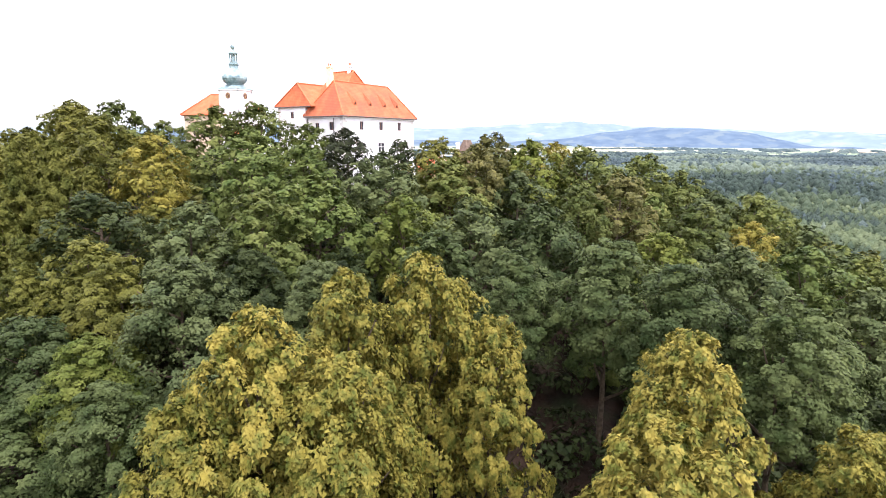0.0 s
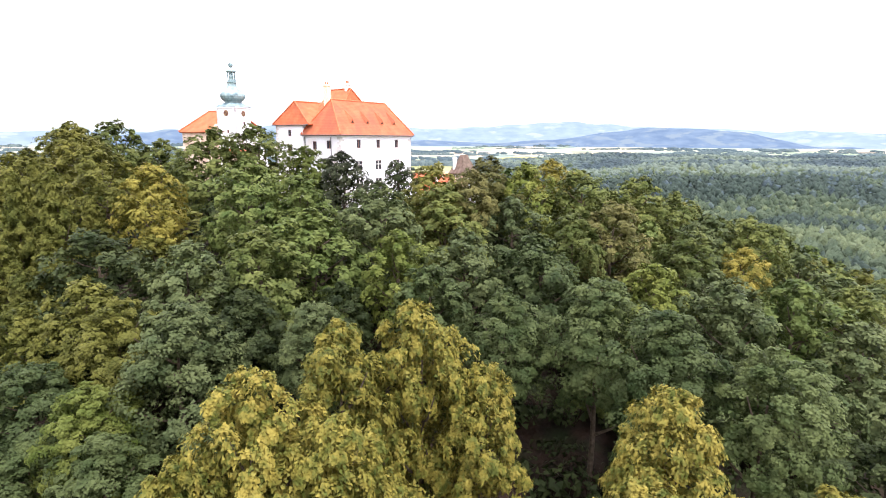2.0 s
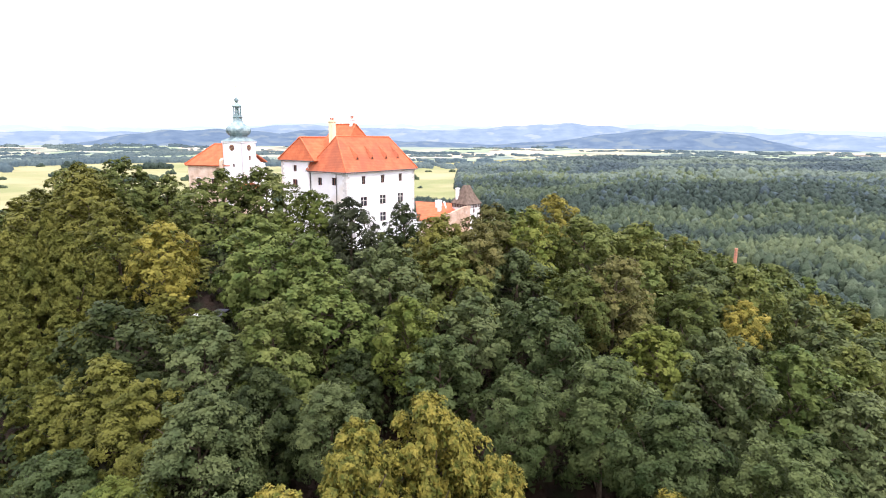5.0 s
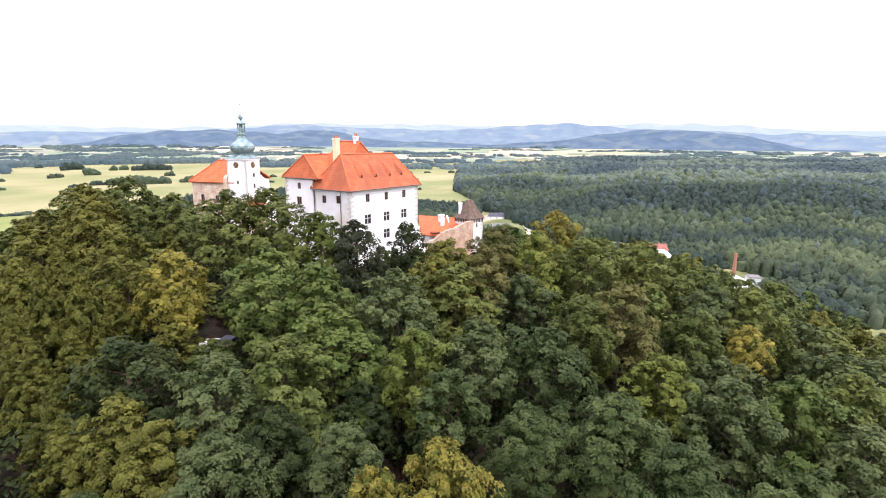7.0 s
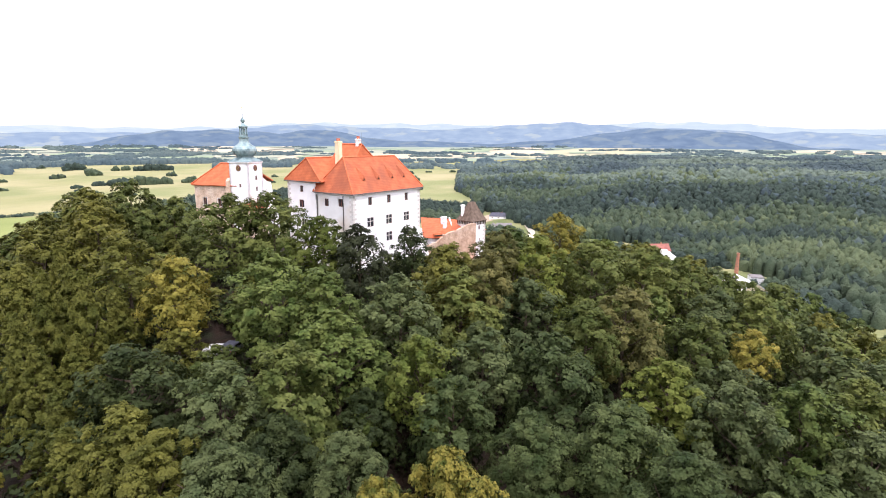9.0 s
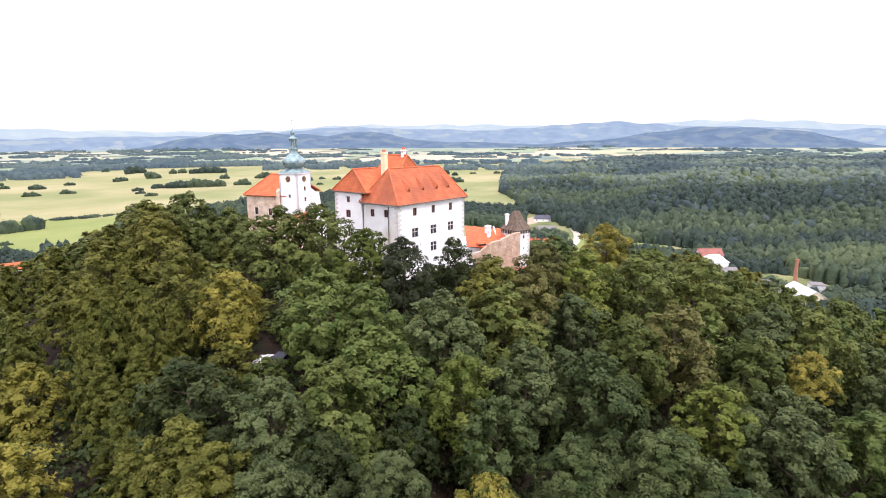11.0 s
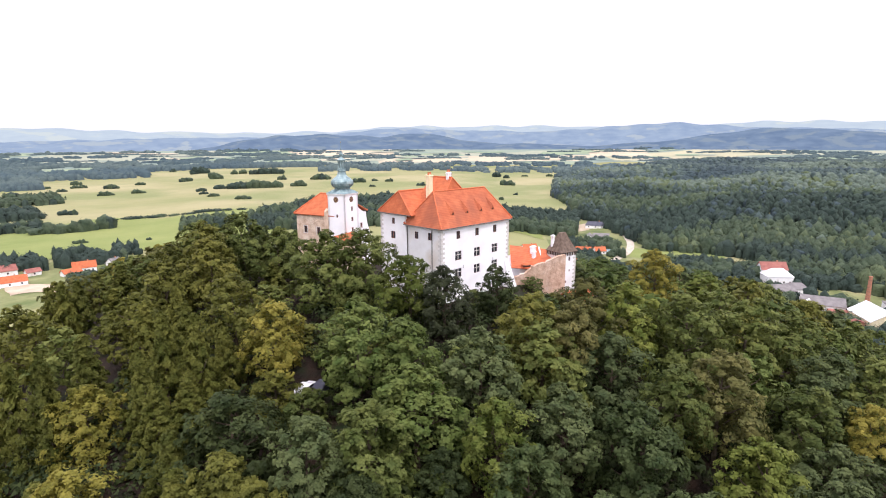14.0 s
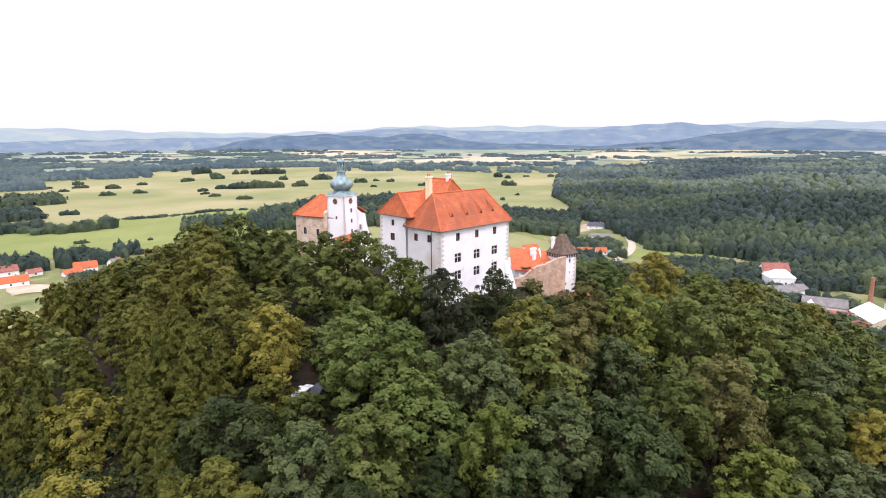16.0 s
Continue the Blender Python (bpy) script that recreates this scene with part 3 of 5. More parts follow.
_shapes = {}


def shape_variant(kind, level, variant):
    key = (kind, level, variant)
    if key not in _shapes:
        boughs, subs, per, size = {"near": (38, 10, 58, 0.205), "mid": (33, 9, 27, 0.315), "far": (20, 8, 10, 0.55)}[level]
        _shapes[key] = tree_meshes(kind, 11 * variant + len(kind) * 7 + {"near": 0, "mid": 100, "far": 200}[level], boughs, subs, per, size)
    return _shapes[key]


_masters = {}


def master_tree(species, level, variant):
    key = (species, level, variant)
    if key not in _masters:
        crown, trunk = shape_variant(SHAPE_OF.get(species, "round"), level, variant)
        crown = crown.copy()
        crown.materials.append(LEAF[species])
        _masters[key] = (crown, trunk)
    return _masters[key]


def crown_depth(species, radius, tall):
    """From the tip down to the lowest boughs."""
    return min(tall * 0.92, radius * {"lime": 3.5, "larch": 3.6}.get(species, 2.05))


def plant(species, x, y, top, radius, level, variant, turn, group="trees on the castle hill"):
    """One tree on the hill: its tip at height top, its crown that wide, on a trunk down to the ground."""
    ground = float(land_height(x, y))
    tall = max(3.5, top - ground)
    entry = master_tree(species, level, variant)
    root = tagged(new("tree"), TREE_LABEL[species], "tree", group)
    root.matrix_basis = pose(x, y, ground, 0, 0, turn)
    trunk = part("trunk", entry[1], BARK, root)
    trunk.matrix_basis = Matrix.Diagonal((radius / 4.6, radius / 4.6, tall / 13.0, 1))
    crown = part("crown", entry[0], LEAF[species], root)
    crown.matrix_basis = Matrix.Translation((0, 0, tall)) @ Matrix.Diagonal((radius / 4.6, radius / 4.6, crown_depth(species, radius, tall) / 10.4, 1))
    return root


# species, x, y, tip height, crown radius
TREES = [
    ("oak", -30, 41, 0.6, 5.5), ("olive", -37, 37, -3, 5.0), ("olive", -33, 30, 1.5, 5.0), ("oak", -23.6, 35.2, 2.2, 5.5), ("oak", -17.5, 31.5, -1.2, 4.5), ("oak", -27.5, 36.5, 0.0, 4.5), ("olive", -35.5, 22, 0.4, 5.0),
    ("oak", -18.5, 11.2, 0.6, 6.6), ("oak", -14.8, 4.3, 1.2, 5.4), ("bright", -13.5, -6, -2.3, 5.2), ("copper", -13, -13.8, -3.0, 4.3), ("dark", -1.5, -15.2, -4.5, 3.1), ("olive", -11.5, -30, -4.4, 5.0),
    ("russet", -9, -34.5, -5.2, 3.8), ("russet", -1.5, -32, -3.6, 4.4), ("bright", 3, -37, -4.5, 4.8), ("golden", 33, -28, -5.0, 4.6), ("oak", 8, -44, -5.6, 5.5), ("oak", 25.5, -13.5, -15.2, 3.4), ("olive", 20, -12.5, -14.2, 3.2), ("green", 44, -10, -11.0, 4.4), ("green", 43, 14, -14.6, 4.4), ("oak", 37, 20, -14.6, 4.4), ("oak", 51, 3, -14.2, 4.6), ("bright", 27.5, -8.5, -18.0, 2.6), ("oak", 24, -4.5, -17.4, 2.2), ("oak", 15, -50, -6.8, 5.2),
    ("russet", -4, -53, -8.8, 4.8), ("oak", 22, -54.6, -9.5, 5.0), ("pale", 14.6, -61, -12.0, 4.5), ("oak", 17.5, -66, -12.0, 5.0), ("golden", 6.3, -67, -14.7, 2.6), ("oak", 2.3, -61, -12.7, 5.0),
    ("bright", -12, -60.6, -14.4, 4.4), ("pale", -13.5, -68.3, -14.9, 4.5), ("green", -7.5, -73.6, -15.2, 5.0), ("pale", -10, -79.5, -18, 4.5), ("oak", 4.6, -79.6, -17.8, 5.0),
    ("pale", -7, -40, -8.8, 5.0), ("oak", -9.5, -49.8, -9.8, 3.9), ("maple", -19, -50, -11.4, 5.0), ("pale", -22, -42, -11.2, 4.4), ("oak", -14, -33.5, -7.0, 5.6), ("pale", -24.5, -31.5, -6.2, 5.0),
    ("green", -33.2, -18.2, -3.5, 5.0), ("green", -30, -23.6, -5.0, 4.5), ("green", -34, -30.2, -8.6, 5.7), ("bright", -30.5, -39.2, -10.2, 3.8), ("oak", -42, -31.6, -9.3, 4.8), ("pale", -47.4, -28.6, -10.2, 3.9),
    ("dark", -50.5, -18.6, -9.6, 4.9), ("golden", -39.8, -8, -4.0, 3.9), ("oak", -40.0, -16.4, -13.4, 2.9), ("olive", -41.8, -11.6, -11.8, 2.6), ("olive", -41, 1, -1.8, 4.5),
    ("larch", -50.6, -6.5, -11, 3.8), ("larch", -51, 0, -4.5, 3.8), ("larch", -48.3, -4.3, -4.4, 3.8), ("larch", -55, -7.5, -10.8, 3.6), ("larch", -57, -20.5, -14.5, 3.6), ("larch", -57.5, 11.5, -8.8, 4.0),
    ("larch", -54.5, -3, -8.2, 3.6), ("larch", -56.2, -15.5, -12.8, 3.4), ("larch", -50, 10, -5.4, 4.0), ("larch", -63, 7, -9, 4.0), ("larch", -44.5, -2.5, -7.6, 3.4), ("larch", -46.5, 4.5, -5.2, 3.6), ("larch", -45, 11, -3.6, 3.8), ("olive", -42, 26, -3.4, 4.5), ("olive", -48, 20, -6.8, 4.4), ("golden", -60, 2, -12.8, 3.8), ("golden", -65.3, -15.5, -13.3, 4.0),
    ("olive", -54.2, -24.4, -12.6, 3.3), ("olive", -54.3, -30, -13.6, 3.2), ("pale", -53.2, -36.8, -13.1, 4.6), ("dark", -46.6, -35.5, -13.6, 3.8), ("dark", -36.2, -36.6, -15, 2.8), ("pale", -44.5, -42, -13.9, 3.3),
    ("maple", -32, -44.5, -13.0, 4.3), ("maple", -33, -53.3, -13.7, 3.7), ("maple", -28.4, -60, -12.6, 4.6), ("maple", -33.0, -66.6, -13.2, 4.1), ("maple", -32.5, -73.2, -14.6, 4.1),
    ("lime", -43.6, -52.3, -12.6, 4.0), ("lime", -49.8, -50.4, -12.7, 3.8), ("lime", -57, -50.8, -13.3, 3.8), ("lime", -55.2, -54.8, -15.4, 3.7), ("lime", -60.3, -50.2, -16.4, 3.3), ("lime", -42.6, -56.9, -16.4, 3.2),
    ("lime", -41.6, -69, -15, 3.6), ("lime", -48.6, -70.4, -17.0, 4.0), ("lime", -42, -77.6, -18.2, 3.0), ("bright", -59, -36, -17.2, 3.1), ("maple", -60.4, -40.2, -18.9, 3.0), ("maple", -62.3, -34, -20.6, 3.6), ("maple", -60.4, -29.6, -16.8, 3.9),
]
_rng = np.random.default_rng(42)
_placed = []
for _k, (_sp, _px, _py, _top, _radius) in enumerate(TREES):
    _far = math.hypot(_px - EYE_X, _py - EYE_Y)
    plant(_sp, _px, _py, _top, _radius * (1.14 if _sp == "lime" else 1.10), "near" if _far < 48 else "mid", _k % 3, _rng.uniform(0, 360))
    _placed.append((_px, _py, _radius, _top))
_named = np.array(_placed)

# the rest of the hillside wood; in front of the castle it stays below the line of sight to the walls' feet
_kinds = ("oak", "oak", "green", "dark", "green", "pale", "maple", "olive", "oak")


def sight_limit(bearing, far):
    """The height that a tree may reach without hiding what shows above the hill, seen from the lowest and the highest stand."""
    high = np.interp(bearing, [4, 7, 11, 14, 17, 20, 24, 27.8, 36, 40, 41.5, 46, 49, 53, 54.5, 58, 59.5, 61, 63, 65, 69, 72, 76, 80, 83, 86], [0.240, 0.215, 0.200, 0.180, 0.166, 0.146, 0.135, 0.155, 0.172, 0.18, 0.215, 0.240, 0.262, 0.294, 0.290, 0.272, 0.212, 0.205, 0.216, 0.224, 0.216, 0.217, 0.229, 0.243, 0.263, 0.282])
    low = np.interp(bearing, [16, 20, 25, 27.5, 33, 50, 52, 57, 63, 69.5, 73, 78, 81, 87, 89, 91, 95], [-0.007, -0.036, -0.044, -0.034, -0.02, -0.01, 0.008, 0.008, 0.008, 0.015, 0.027, 0.058, 0.080, 0.100, 0.110, 0.144, 0.162])
    return min(17 - far * float(high), -4.4 - far * float(low))


# dark gaps between the crowns: x, y, radius
GLADES = [(-37.5, -50, 4.5), (-38.5, -62.5, 6.0), (-37, -40.5, 4.0), (-38, -71, 5.0), (-26, -18, 3.5), (-22, -36.5, 3.5), (-27, -53, 3.5), (-61, -22, 4.0), (-41, -22, 3.5), (-46, -65, 4.0), (-15, -55, 3.5)]
_fill = []
for _k in range(16000):
    _px, _py = _rng.uniform(-150, 170), _rng.uniform(-150, 130)
    _far = math.hypot(_px - EYE_X, _py - EYE_Y)
    _bear = math.degrees(math.atan2(_px - EYE_X, _py - EYE_Y))
    if _far < 13 or not -4 < _bear < 104 or ground_height(_px, _py) < -73 or (-9 < _px < 44 and -7 < _py < 48):
        continue
    if (_px - 30) * 0.7071 + (_py - 30) * 0.7071 > 25:
        continue
    _along = ((_px - EYE_X) * 35 + (_py - EYE_Y) * 62) / 71.2
    if 64 < _along < 76 and abs(((_px - EYE_X) * 62 - (_py - EYE_Y) * 35) / 71.2) < 1.6:
        continue   # the gap over the parking place
    _larchy = _px < -44 and _py > -24
    _gap = 6.0 if _larchy else 6.8
    if min(math.hypot(_px - a, _py - b) - max(_gap, 0.90 * c + 3.4) for a, b, c, _ in _placed) < 0:
        continue
    if min(math.hypot(_px - a, _py - b) - c for a, b, c in GLADES) < 0:
        continue
    _sp = _kinds[int(_rng.integers(len(_kinds)))]
    if _bear > 54 and _far > 95:
        _sp = ("oak", "green", "olive", "oak", "bright", "oak", "pale", "green", "olive", "oak", "green")[_k % 11]
    if _px < -20 and _py > -25:
        _sp = ("oak", "olive", "russet", "olive", "larch", "oak", "golden", "olive")[_k % 8]
    if _larchy and _rng.random() < 0.6:
        _sp = "larch"
    if _py < -42 and _far < 62:
        _sp = ("lime", "maple", "lime", "dark")[_k % 4] if _px < -40 else ("maple", "maple", "dark", "oak")[_k % 4]
        if math.hypot(_px + 41, _py + 61) < 6:
            continue
    elif _far < 45:
        _sp = ("dark", "maple", "oak")[_k % 3]
    _floor = float(ground_height(_px, _py))
    _top = _floor + (_rng.uniform(8.0, 11.5) if _far < 75 else _rng.uniform(12.5, 18.0) if _bear > 58 and _far > 90 else _rng.uniform(11.5, 14.4))
    if 4 < _bear < 95:
        _top = min(_top, sight_limit(_bear, _far) - _rng.uniform(0.0, 1.2))
    if _bear > 70 and 85 < _far < 145:   # the long spur of the hill
        _top = min(_floor + 27, sight_limit(_bear, _far) - _rng.uniform(0.0, 1.6))
    _away = np.hypot(_named[:, 0] - _px, _named[:, 1] - _py)
    if _away.min() < 13:   # lower growth between the tall crowns
        _share = 1 / _away**2
        _top = min(_top, float((_named[:, 3] * _share).sum() / _share.sum()) - _rng.uniform(2.2, 4.0))
        _sp = {"golden": "oak", "russet": "oak", "bright": "green", "lime": "dark"}.get(_sp, _sp)
    if _top - _floor < 2.2:
        continue
    _wide = _rng.uniform(4.0, 5.6) * min(1.0, 0.35 + (_top - _floor) / 10)
    _placed.append((_px, _py, _wide, _top))
    _fill.append((_far, _sp, _px, _py, _top, _wide, _k % 3, _rng.uniform(0, 360)))
_fill.sort()
for _far, _sp, _px, _py, _top, _rad, _v, _turn in _fill[:205]:
    plant(_sp, _px, _py, _top, _rad, "mid" if _far < 78 else "far", _v, _turn)


def joined_wood(name, label, rows):
    """The farther trees of the hill as one body of leaves."""
    verts, faces, slots, base = [], [], [], 0
    order = list(LEAF)
    for far, sp, x, y, top, rad, v, turn in rows:
        crown, _ = shape_variant(SHAPE_OF.get(sp, "round"), "far", v)
        co = np.zeros(len(crown.vertices) * 3)
        crown.vertices.foreach_get("co", co)
        co = co.reshape(-1, 3)
        floor = float(land_height(x, y))
        c, s = math.cos(turn), math.sin(turn)
        k, t = rad / 4.6, crown_depth(sp, rad, top - floor) / 10.4
        verts.append(np.stack([x + (co[:, 0] * c - co[:, 1] * s) * k, y + (co[:, 0] * s + co[:, 1] * c) * k, top + co[:, 2] * t], -1))
        n = len(co) // 3
        faces.append(base + np.arange(n * 3).reshape(-1, 3))
        slots.append(np.full(n, order.index(sp)))
        base += len(co)
    me = bpy.data.meshes.new(name)
    me.from_pydata(np.concatenate(verts).tolist(), [], np.concatenate(faces).tolist())
    for sp in order:
        me.materials.append(LEAF[sp])
    me.polygons.foreach_set("material_index", np.concatenate(slots).astype(np.int32))
    return tagged(new(name, me), label, "woodland", kind="stuff")


_scrub = []
for _k in range(2600):
    _px, _py = _rng.uniform(-75, 30), _rng.uniform(-95, 15)
    if 15 < math.hypot(_px - EYE_X, _py - EYE_Y) < 110 and -4 < math.degrees(math.atan2(_px - EYE_X, _py - EYE_Y)) < 100 and not (-8 < _px < 44 and -8 < _py < 48) and math.hypot(_px + 36, _py + 11) > 6:
        _scrub.append((_px, _py, _rng.uniform(1.0, 2.4), _rng.uniform(1.2, 4.0)))
joined_wood("woodland", "closed leafy wood on the far slopes of the hill", _fill[205:])


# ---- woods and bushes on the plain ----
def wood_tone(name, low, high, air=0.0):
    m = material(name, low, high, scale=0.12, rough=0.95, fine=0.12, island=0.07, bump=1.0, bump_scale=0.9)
    # air: share of bluish glow mixed into the surface as haze
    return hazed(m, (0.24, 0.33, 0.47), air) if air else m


WOOD = [wood_tone("conifer_wood", (0.023, 0.037, 0.031), (0.046, 0.066, 0.051)), wood_tone("broadleaf_wood", (0.038, 0.058, 0.035), (0.077, 0.100, 0.059)), wood_tone("pale_leafy_wood", (0.064, 0.088, 0.046), (0.120, 0.144, 0.075))]
# distance haze put into the base colour: bluer and lighter than WOOD
HAZE_BLUED_WOOD = [wood_tone("haze_blued_conifer_wood", (0.034, 0.051, 0.059), (0.058, 0.081, 0.089)), wood_tone("haze_blued_broadleaf_wood", (0.050, 0.073, 0.071), (0.086, 0.114, 0.106)), wood_tone("haze_blued_pale_wood", (0.083, 0.112, 0.090), (0.141, 0.172, 0.136))]
# haze as bluish base colours with a bluish glow mixed in
HAZED_WOOD = [wood_tone("hazed_conifer_wood", (0.036, 0.058, 0.060), (0.062, 0.090, 0.088), 0.24), wood_tone("hazed_broadleaf_wood", (0.050, 0.074, 0.068), (0.084, 0.110, 0.094), 0.24), wood_tone("hazed_pale_wood", (0.070, 0.092, 0.078), (0.11, 0.14, 0.11), 0.24)]
_ico = bmesh.new()
bmesh.ops.create_icosphere(_ico, subdivisions=2, radius=1)
bmesh.ops.delete(_ico, geom=[v for v in _ico.verts if v.co.z < -0.75], context="VERTS")
_ico.verts.index_update()
_ico_v = np.array([v.co[:] for v in _ico.verts])
_ico_f = np.array([[v.index for v in f.verts] for f in _ico.faces])
_ico.free()
_low = bmesh.new()
bmesh.ops.create_icosphere(_low, subdivisions=1, radius=1)
bmesh.ops.delete(_low, geom=[v for v in _low.verts if v.co.z < -0.50], context="VERTS")
_low.verts.index_update()
_low_v = np.array([v.co[:] for v in _low.verts])
_low_f = np.array([[v.index for v in f.verts] for f in _low.faces])
_low.free()


def wood(name, label, places, mats, seed, category="woodland", cards=14, kind="stuff", fine=False, massed=True):
    """Many uneven crowns as one body: rounded masses with leaf sprays standing out of them, down to the ground. Places are rows of x, y, radius, height."""
    rng = np.random.default_rng(seed)
    ball_v, ball_f = (_ico_v, _ico_f) if fine else (_low_v, _low_f)
    places = np.array(places)
    n, k = len(places), len(ball_v)
    base = land_height(places[:, 0], places[:, 1])
    half = places[:, 3] * 0.56
    centre = np.stack([places[:, 0], places[:, 1], base + places[:, 3] - half], -1)
    size = np.stack([places[:, 2], places[:, 2] * rng.uniform(0.8, 1.2, n), half], -1)
    spin = rng.uniform(0, 6.28, n)[:, None]
    vx, vy = ball_v[:, 0] * np.cos(spin) - ball_v[:, 1] * np.sin(spin), ball_v[:, 0] * np.sin(spin) + ball_v[:, 1] * np.cos(spin)
    v = np.stack([vx, vy, np.broadcast_to(ball_v[:, 2], vx.shape)], -1) * (1 + rng.normal(scale=0.17, size=(n, k, 1)))
    inner = centre[:, None] + v * size[:, None] * np.array([0.94, 0.94, 0.94])
    foot = ball_v[:, 2] < (-0.2 if fine else -0.1)
    inner[:, foot, 2] = base[:, None] - 0.5
    faces = (ball_f[None] + (np.arange(n) * k)[:, None, None]).reshape(-1, 3)
    if not massed:
        k, inner, faces, ball_f = 0, inner[:, :0], faces[:0], ball_f[:0]
    d = rng.normal(size=(n, cards, 3))
    d[:, :, 2] = np.abs(d[:, :, 2]) - (0.55 if fine else 0.2)
    d /= np.linalg.norm(d, axis=2)[:, :, None]
    p = centre[:, None] + d * size[:, None] * rng.uniform(0.86 if massed else 0.3, 1.12, (n, cards, 1))
    normal = d + rng.normal(scale=0.30, size=d.shape) + np.array([0, 0, 0.3])
    normal /= np.linalg.norm(normal, axis=2)[:, :, None]
    u = np.cross(normal, rng.normal(size=d.shape))
    u /= np.linalg.norm(u, axis=2)[:, :, None]
    w = np.cross(normal, u)
    s = (places[:, 2, None] * rng.uniform(0.08, 0.19, (n, cards)))[:, :, None]
    tris = np.stack([p - u * s + w * s, p - u * s - w * s, p + u * s * 1.2], 2).reshape(-1, 3)
    start = n * k
    me = bpy.data.meshes.new(name)
    me.from_pydata(np.concatenate([inner.reshape(-1, 3), tris]).tolist(), [], np.concatenate([faces, start + np.arange(len(tris)).reshape(-1, 3)]).tolist())
    for mat in mats:
        me.materials.append(mat)
    # stands of one kind of tree, mixed at their edges
    x, y = places[:, 0], places[:, 1]
    away, bend = np.log(np.hypot(x - EYE_X, y - EYE_Y)), np.arctan2(x - EYE_X, y - EYE_Y)
    stand = 0.8 * np.sin(x / 150 + 1.7 * np.sin(y / 210)) + 1.2 * np.sin(17 * away + 2.2 * np.sin(7 * bend) + 0.9 * np.sin(23 * bend)) + rng.normal(scale=0.30, size=n)
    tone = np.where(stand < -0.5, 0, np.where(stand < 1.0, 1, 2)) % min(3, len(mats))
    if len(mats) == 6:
        # beyond about 1050 m, the tones with haze in their colour
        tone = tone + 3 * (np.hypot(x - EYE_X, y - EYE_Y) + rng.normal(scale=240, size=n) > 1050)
    me.polygons.foreach_set("material_index", np.concatenate([np.repeat(tone, len(ball_f)), np.repeat(tone, cards)]).astype(np.int32))
    me.shade_smooth()
    return tagged(new(name, me), label, category, kind=kind)


def scatter(b0, b1, r0, r1, seed, keep=lambda b, r: True, tall=13.0, fine=95.0):
    """Crowns over a stretch of land, wider apart and standing for whole groups farther off."""
    rng = np.random.default_rng(seed)
    rows, r = [], r0
    while r < r1:
        step = max(5.8, r / fine)
        n = max(1, int(r * radians(b1 - b0) / step))
        for i in range(n):
            b = b0 + (b1 - b0) * (i + rng.uniform(0, 1)) / n
            q = r + rng.uniform(-0.5, 0.5) * step
            if keep(b, q):
                px, py = at_bearing(b, q)
                rows.append((px, py, step * rng.choice([0.45, 0.6, 0.8, 1.05], p=[0.25, 0.35, 0.28, 0.12]), tall * rng.uniform(0.55, 1.25)))
        r += step * 0.85
    return rows


def wood_edge(b, r):
    left = np.interp(r, [380, 487, 685, 974, 1537, 1900, 2900], [70, 66, 59.5, 56.3, 57.0, 61.0, 70.0])
    near = np.interp(b, [56, 63, 66, 75, 85, 95, 104], [700, 560, 520, 500, 420, 345, 340])
    end = np.interp(b, [56.5, 63, 70, 77, 95], [1450, 1850, 2330, 2600, 2680])
    return b > left and near < r < end


wood("woodland", "dense mixed forest covering the valley floor", scatter(54, 106, 300, 900, 1, wood_edge), WOOD + HAZE_BLUED_WOOD, 2, cards=30)
wood("woodland", "dark distant forest beyond the valley", scatter(55, 106, 900, 2750, 3, wood_edge, 14, 120), WOOD + HAZE_BLUED_WOOD, 4, cards=11)
wood("undergrowth", "dark shrubs and saplings under the trees of the hill", _scrub, [LEAF["dark"]], 41, "bushes", cards=44, massed=False)
_around = []
_ar = np.random.default_rng(63)
for _k in range(1500):
    _px, _py = _ar.uniform(-260, 200), _ar.uniform(-260, 200)
    _bear, _floor = math.degrees(math.atan2(_px - EYE_X, _py - EYE_Y)), float(ground_height(_px, _py))
    _behind = not -8 < _bear < 108 and math.hypot(_px - EYE_X, _py - EYE_Y) > 9
    if _floor > -74 and (_behind or ((_px - 30) * 0.7071 + (_py - 30) * 0.7071 > 25 and _floor < -38)):
        _around.append((_px, _py, _ar.uniform(3.4, 5.2), _ar.uniform(8, 11.5)))
_close = [r for r in _around if math.hypot(r[0] - EYE_X, r[1] - EYE_Y) < 62]
joined_wood("woodland", "leafy wood on the slope behind the lookout", [(0, ("oak", "green", "maple")[k % 3], x, y, float(land_height(x, y)) + tall, rad, k % 3, 1.7 * k) for k, (x, y, rad, tall) in enumerate(_close)])
wood("woodland", "leafy wood on the hidden sides of the hill", [r for r in _around if r not in _close], WOOD[1:], 64, cards=10)
_bands = []
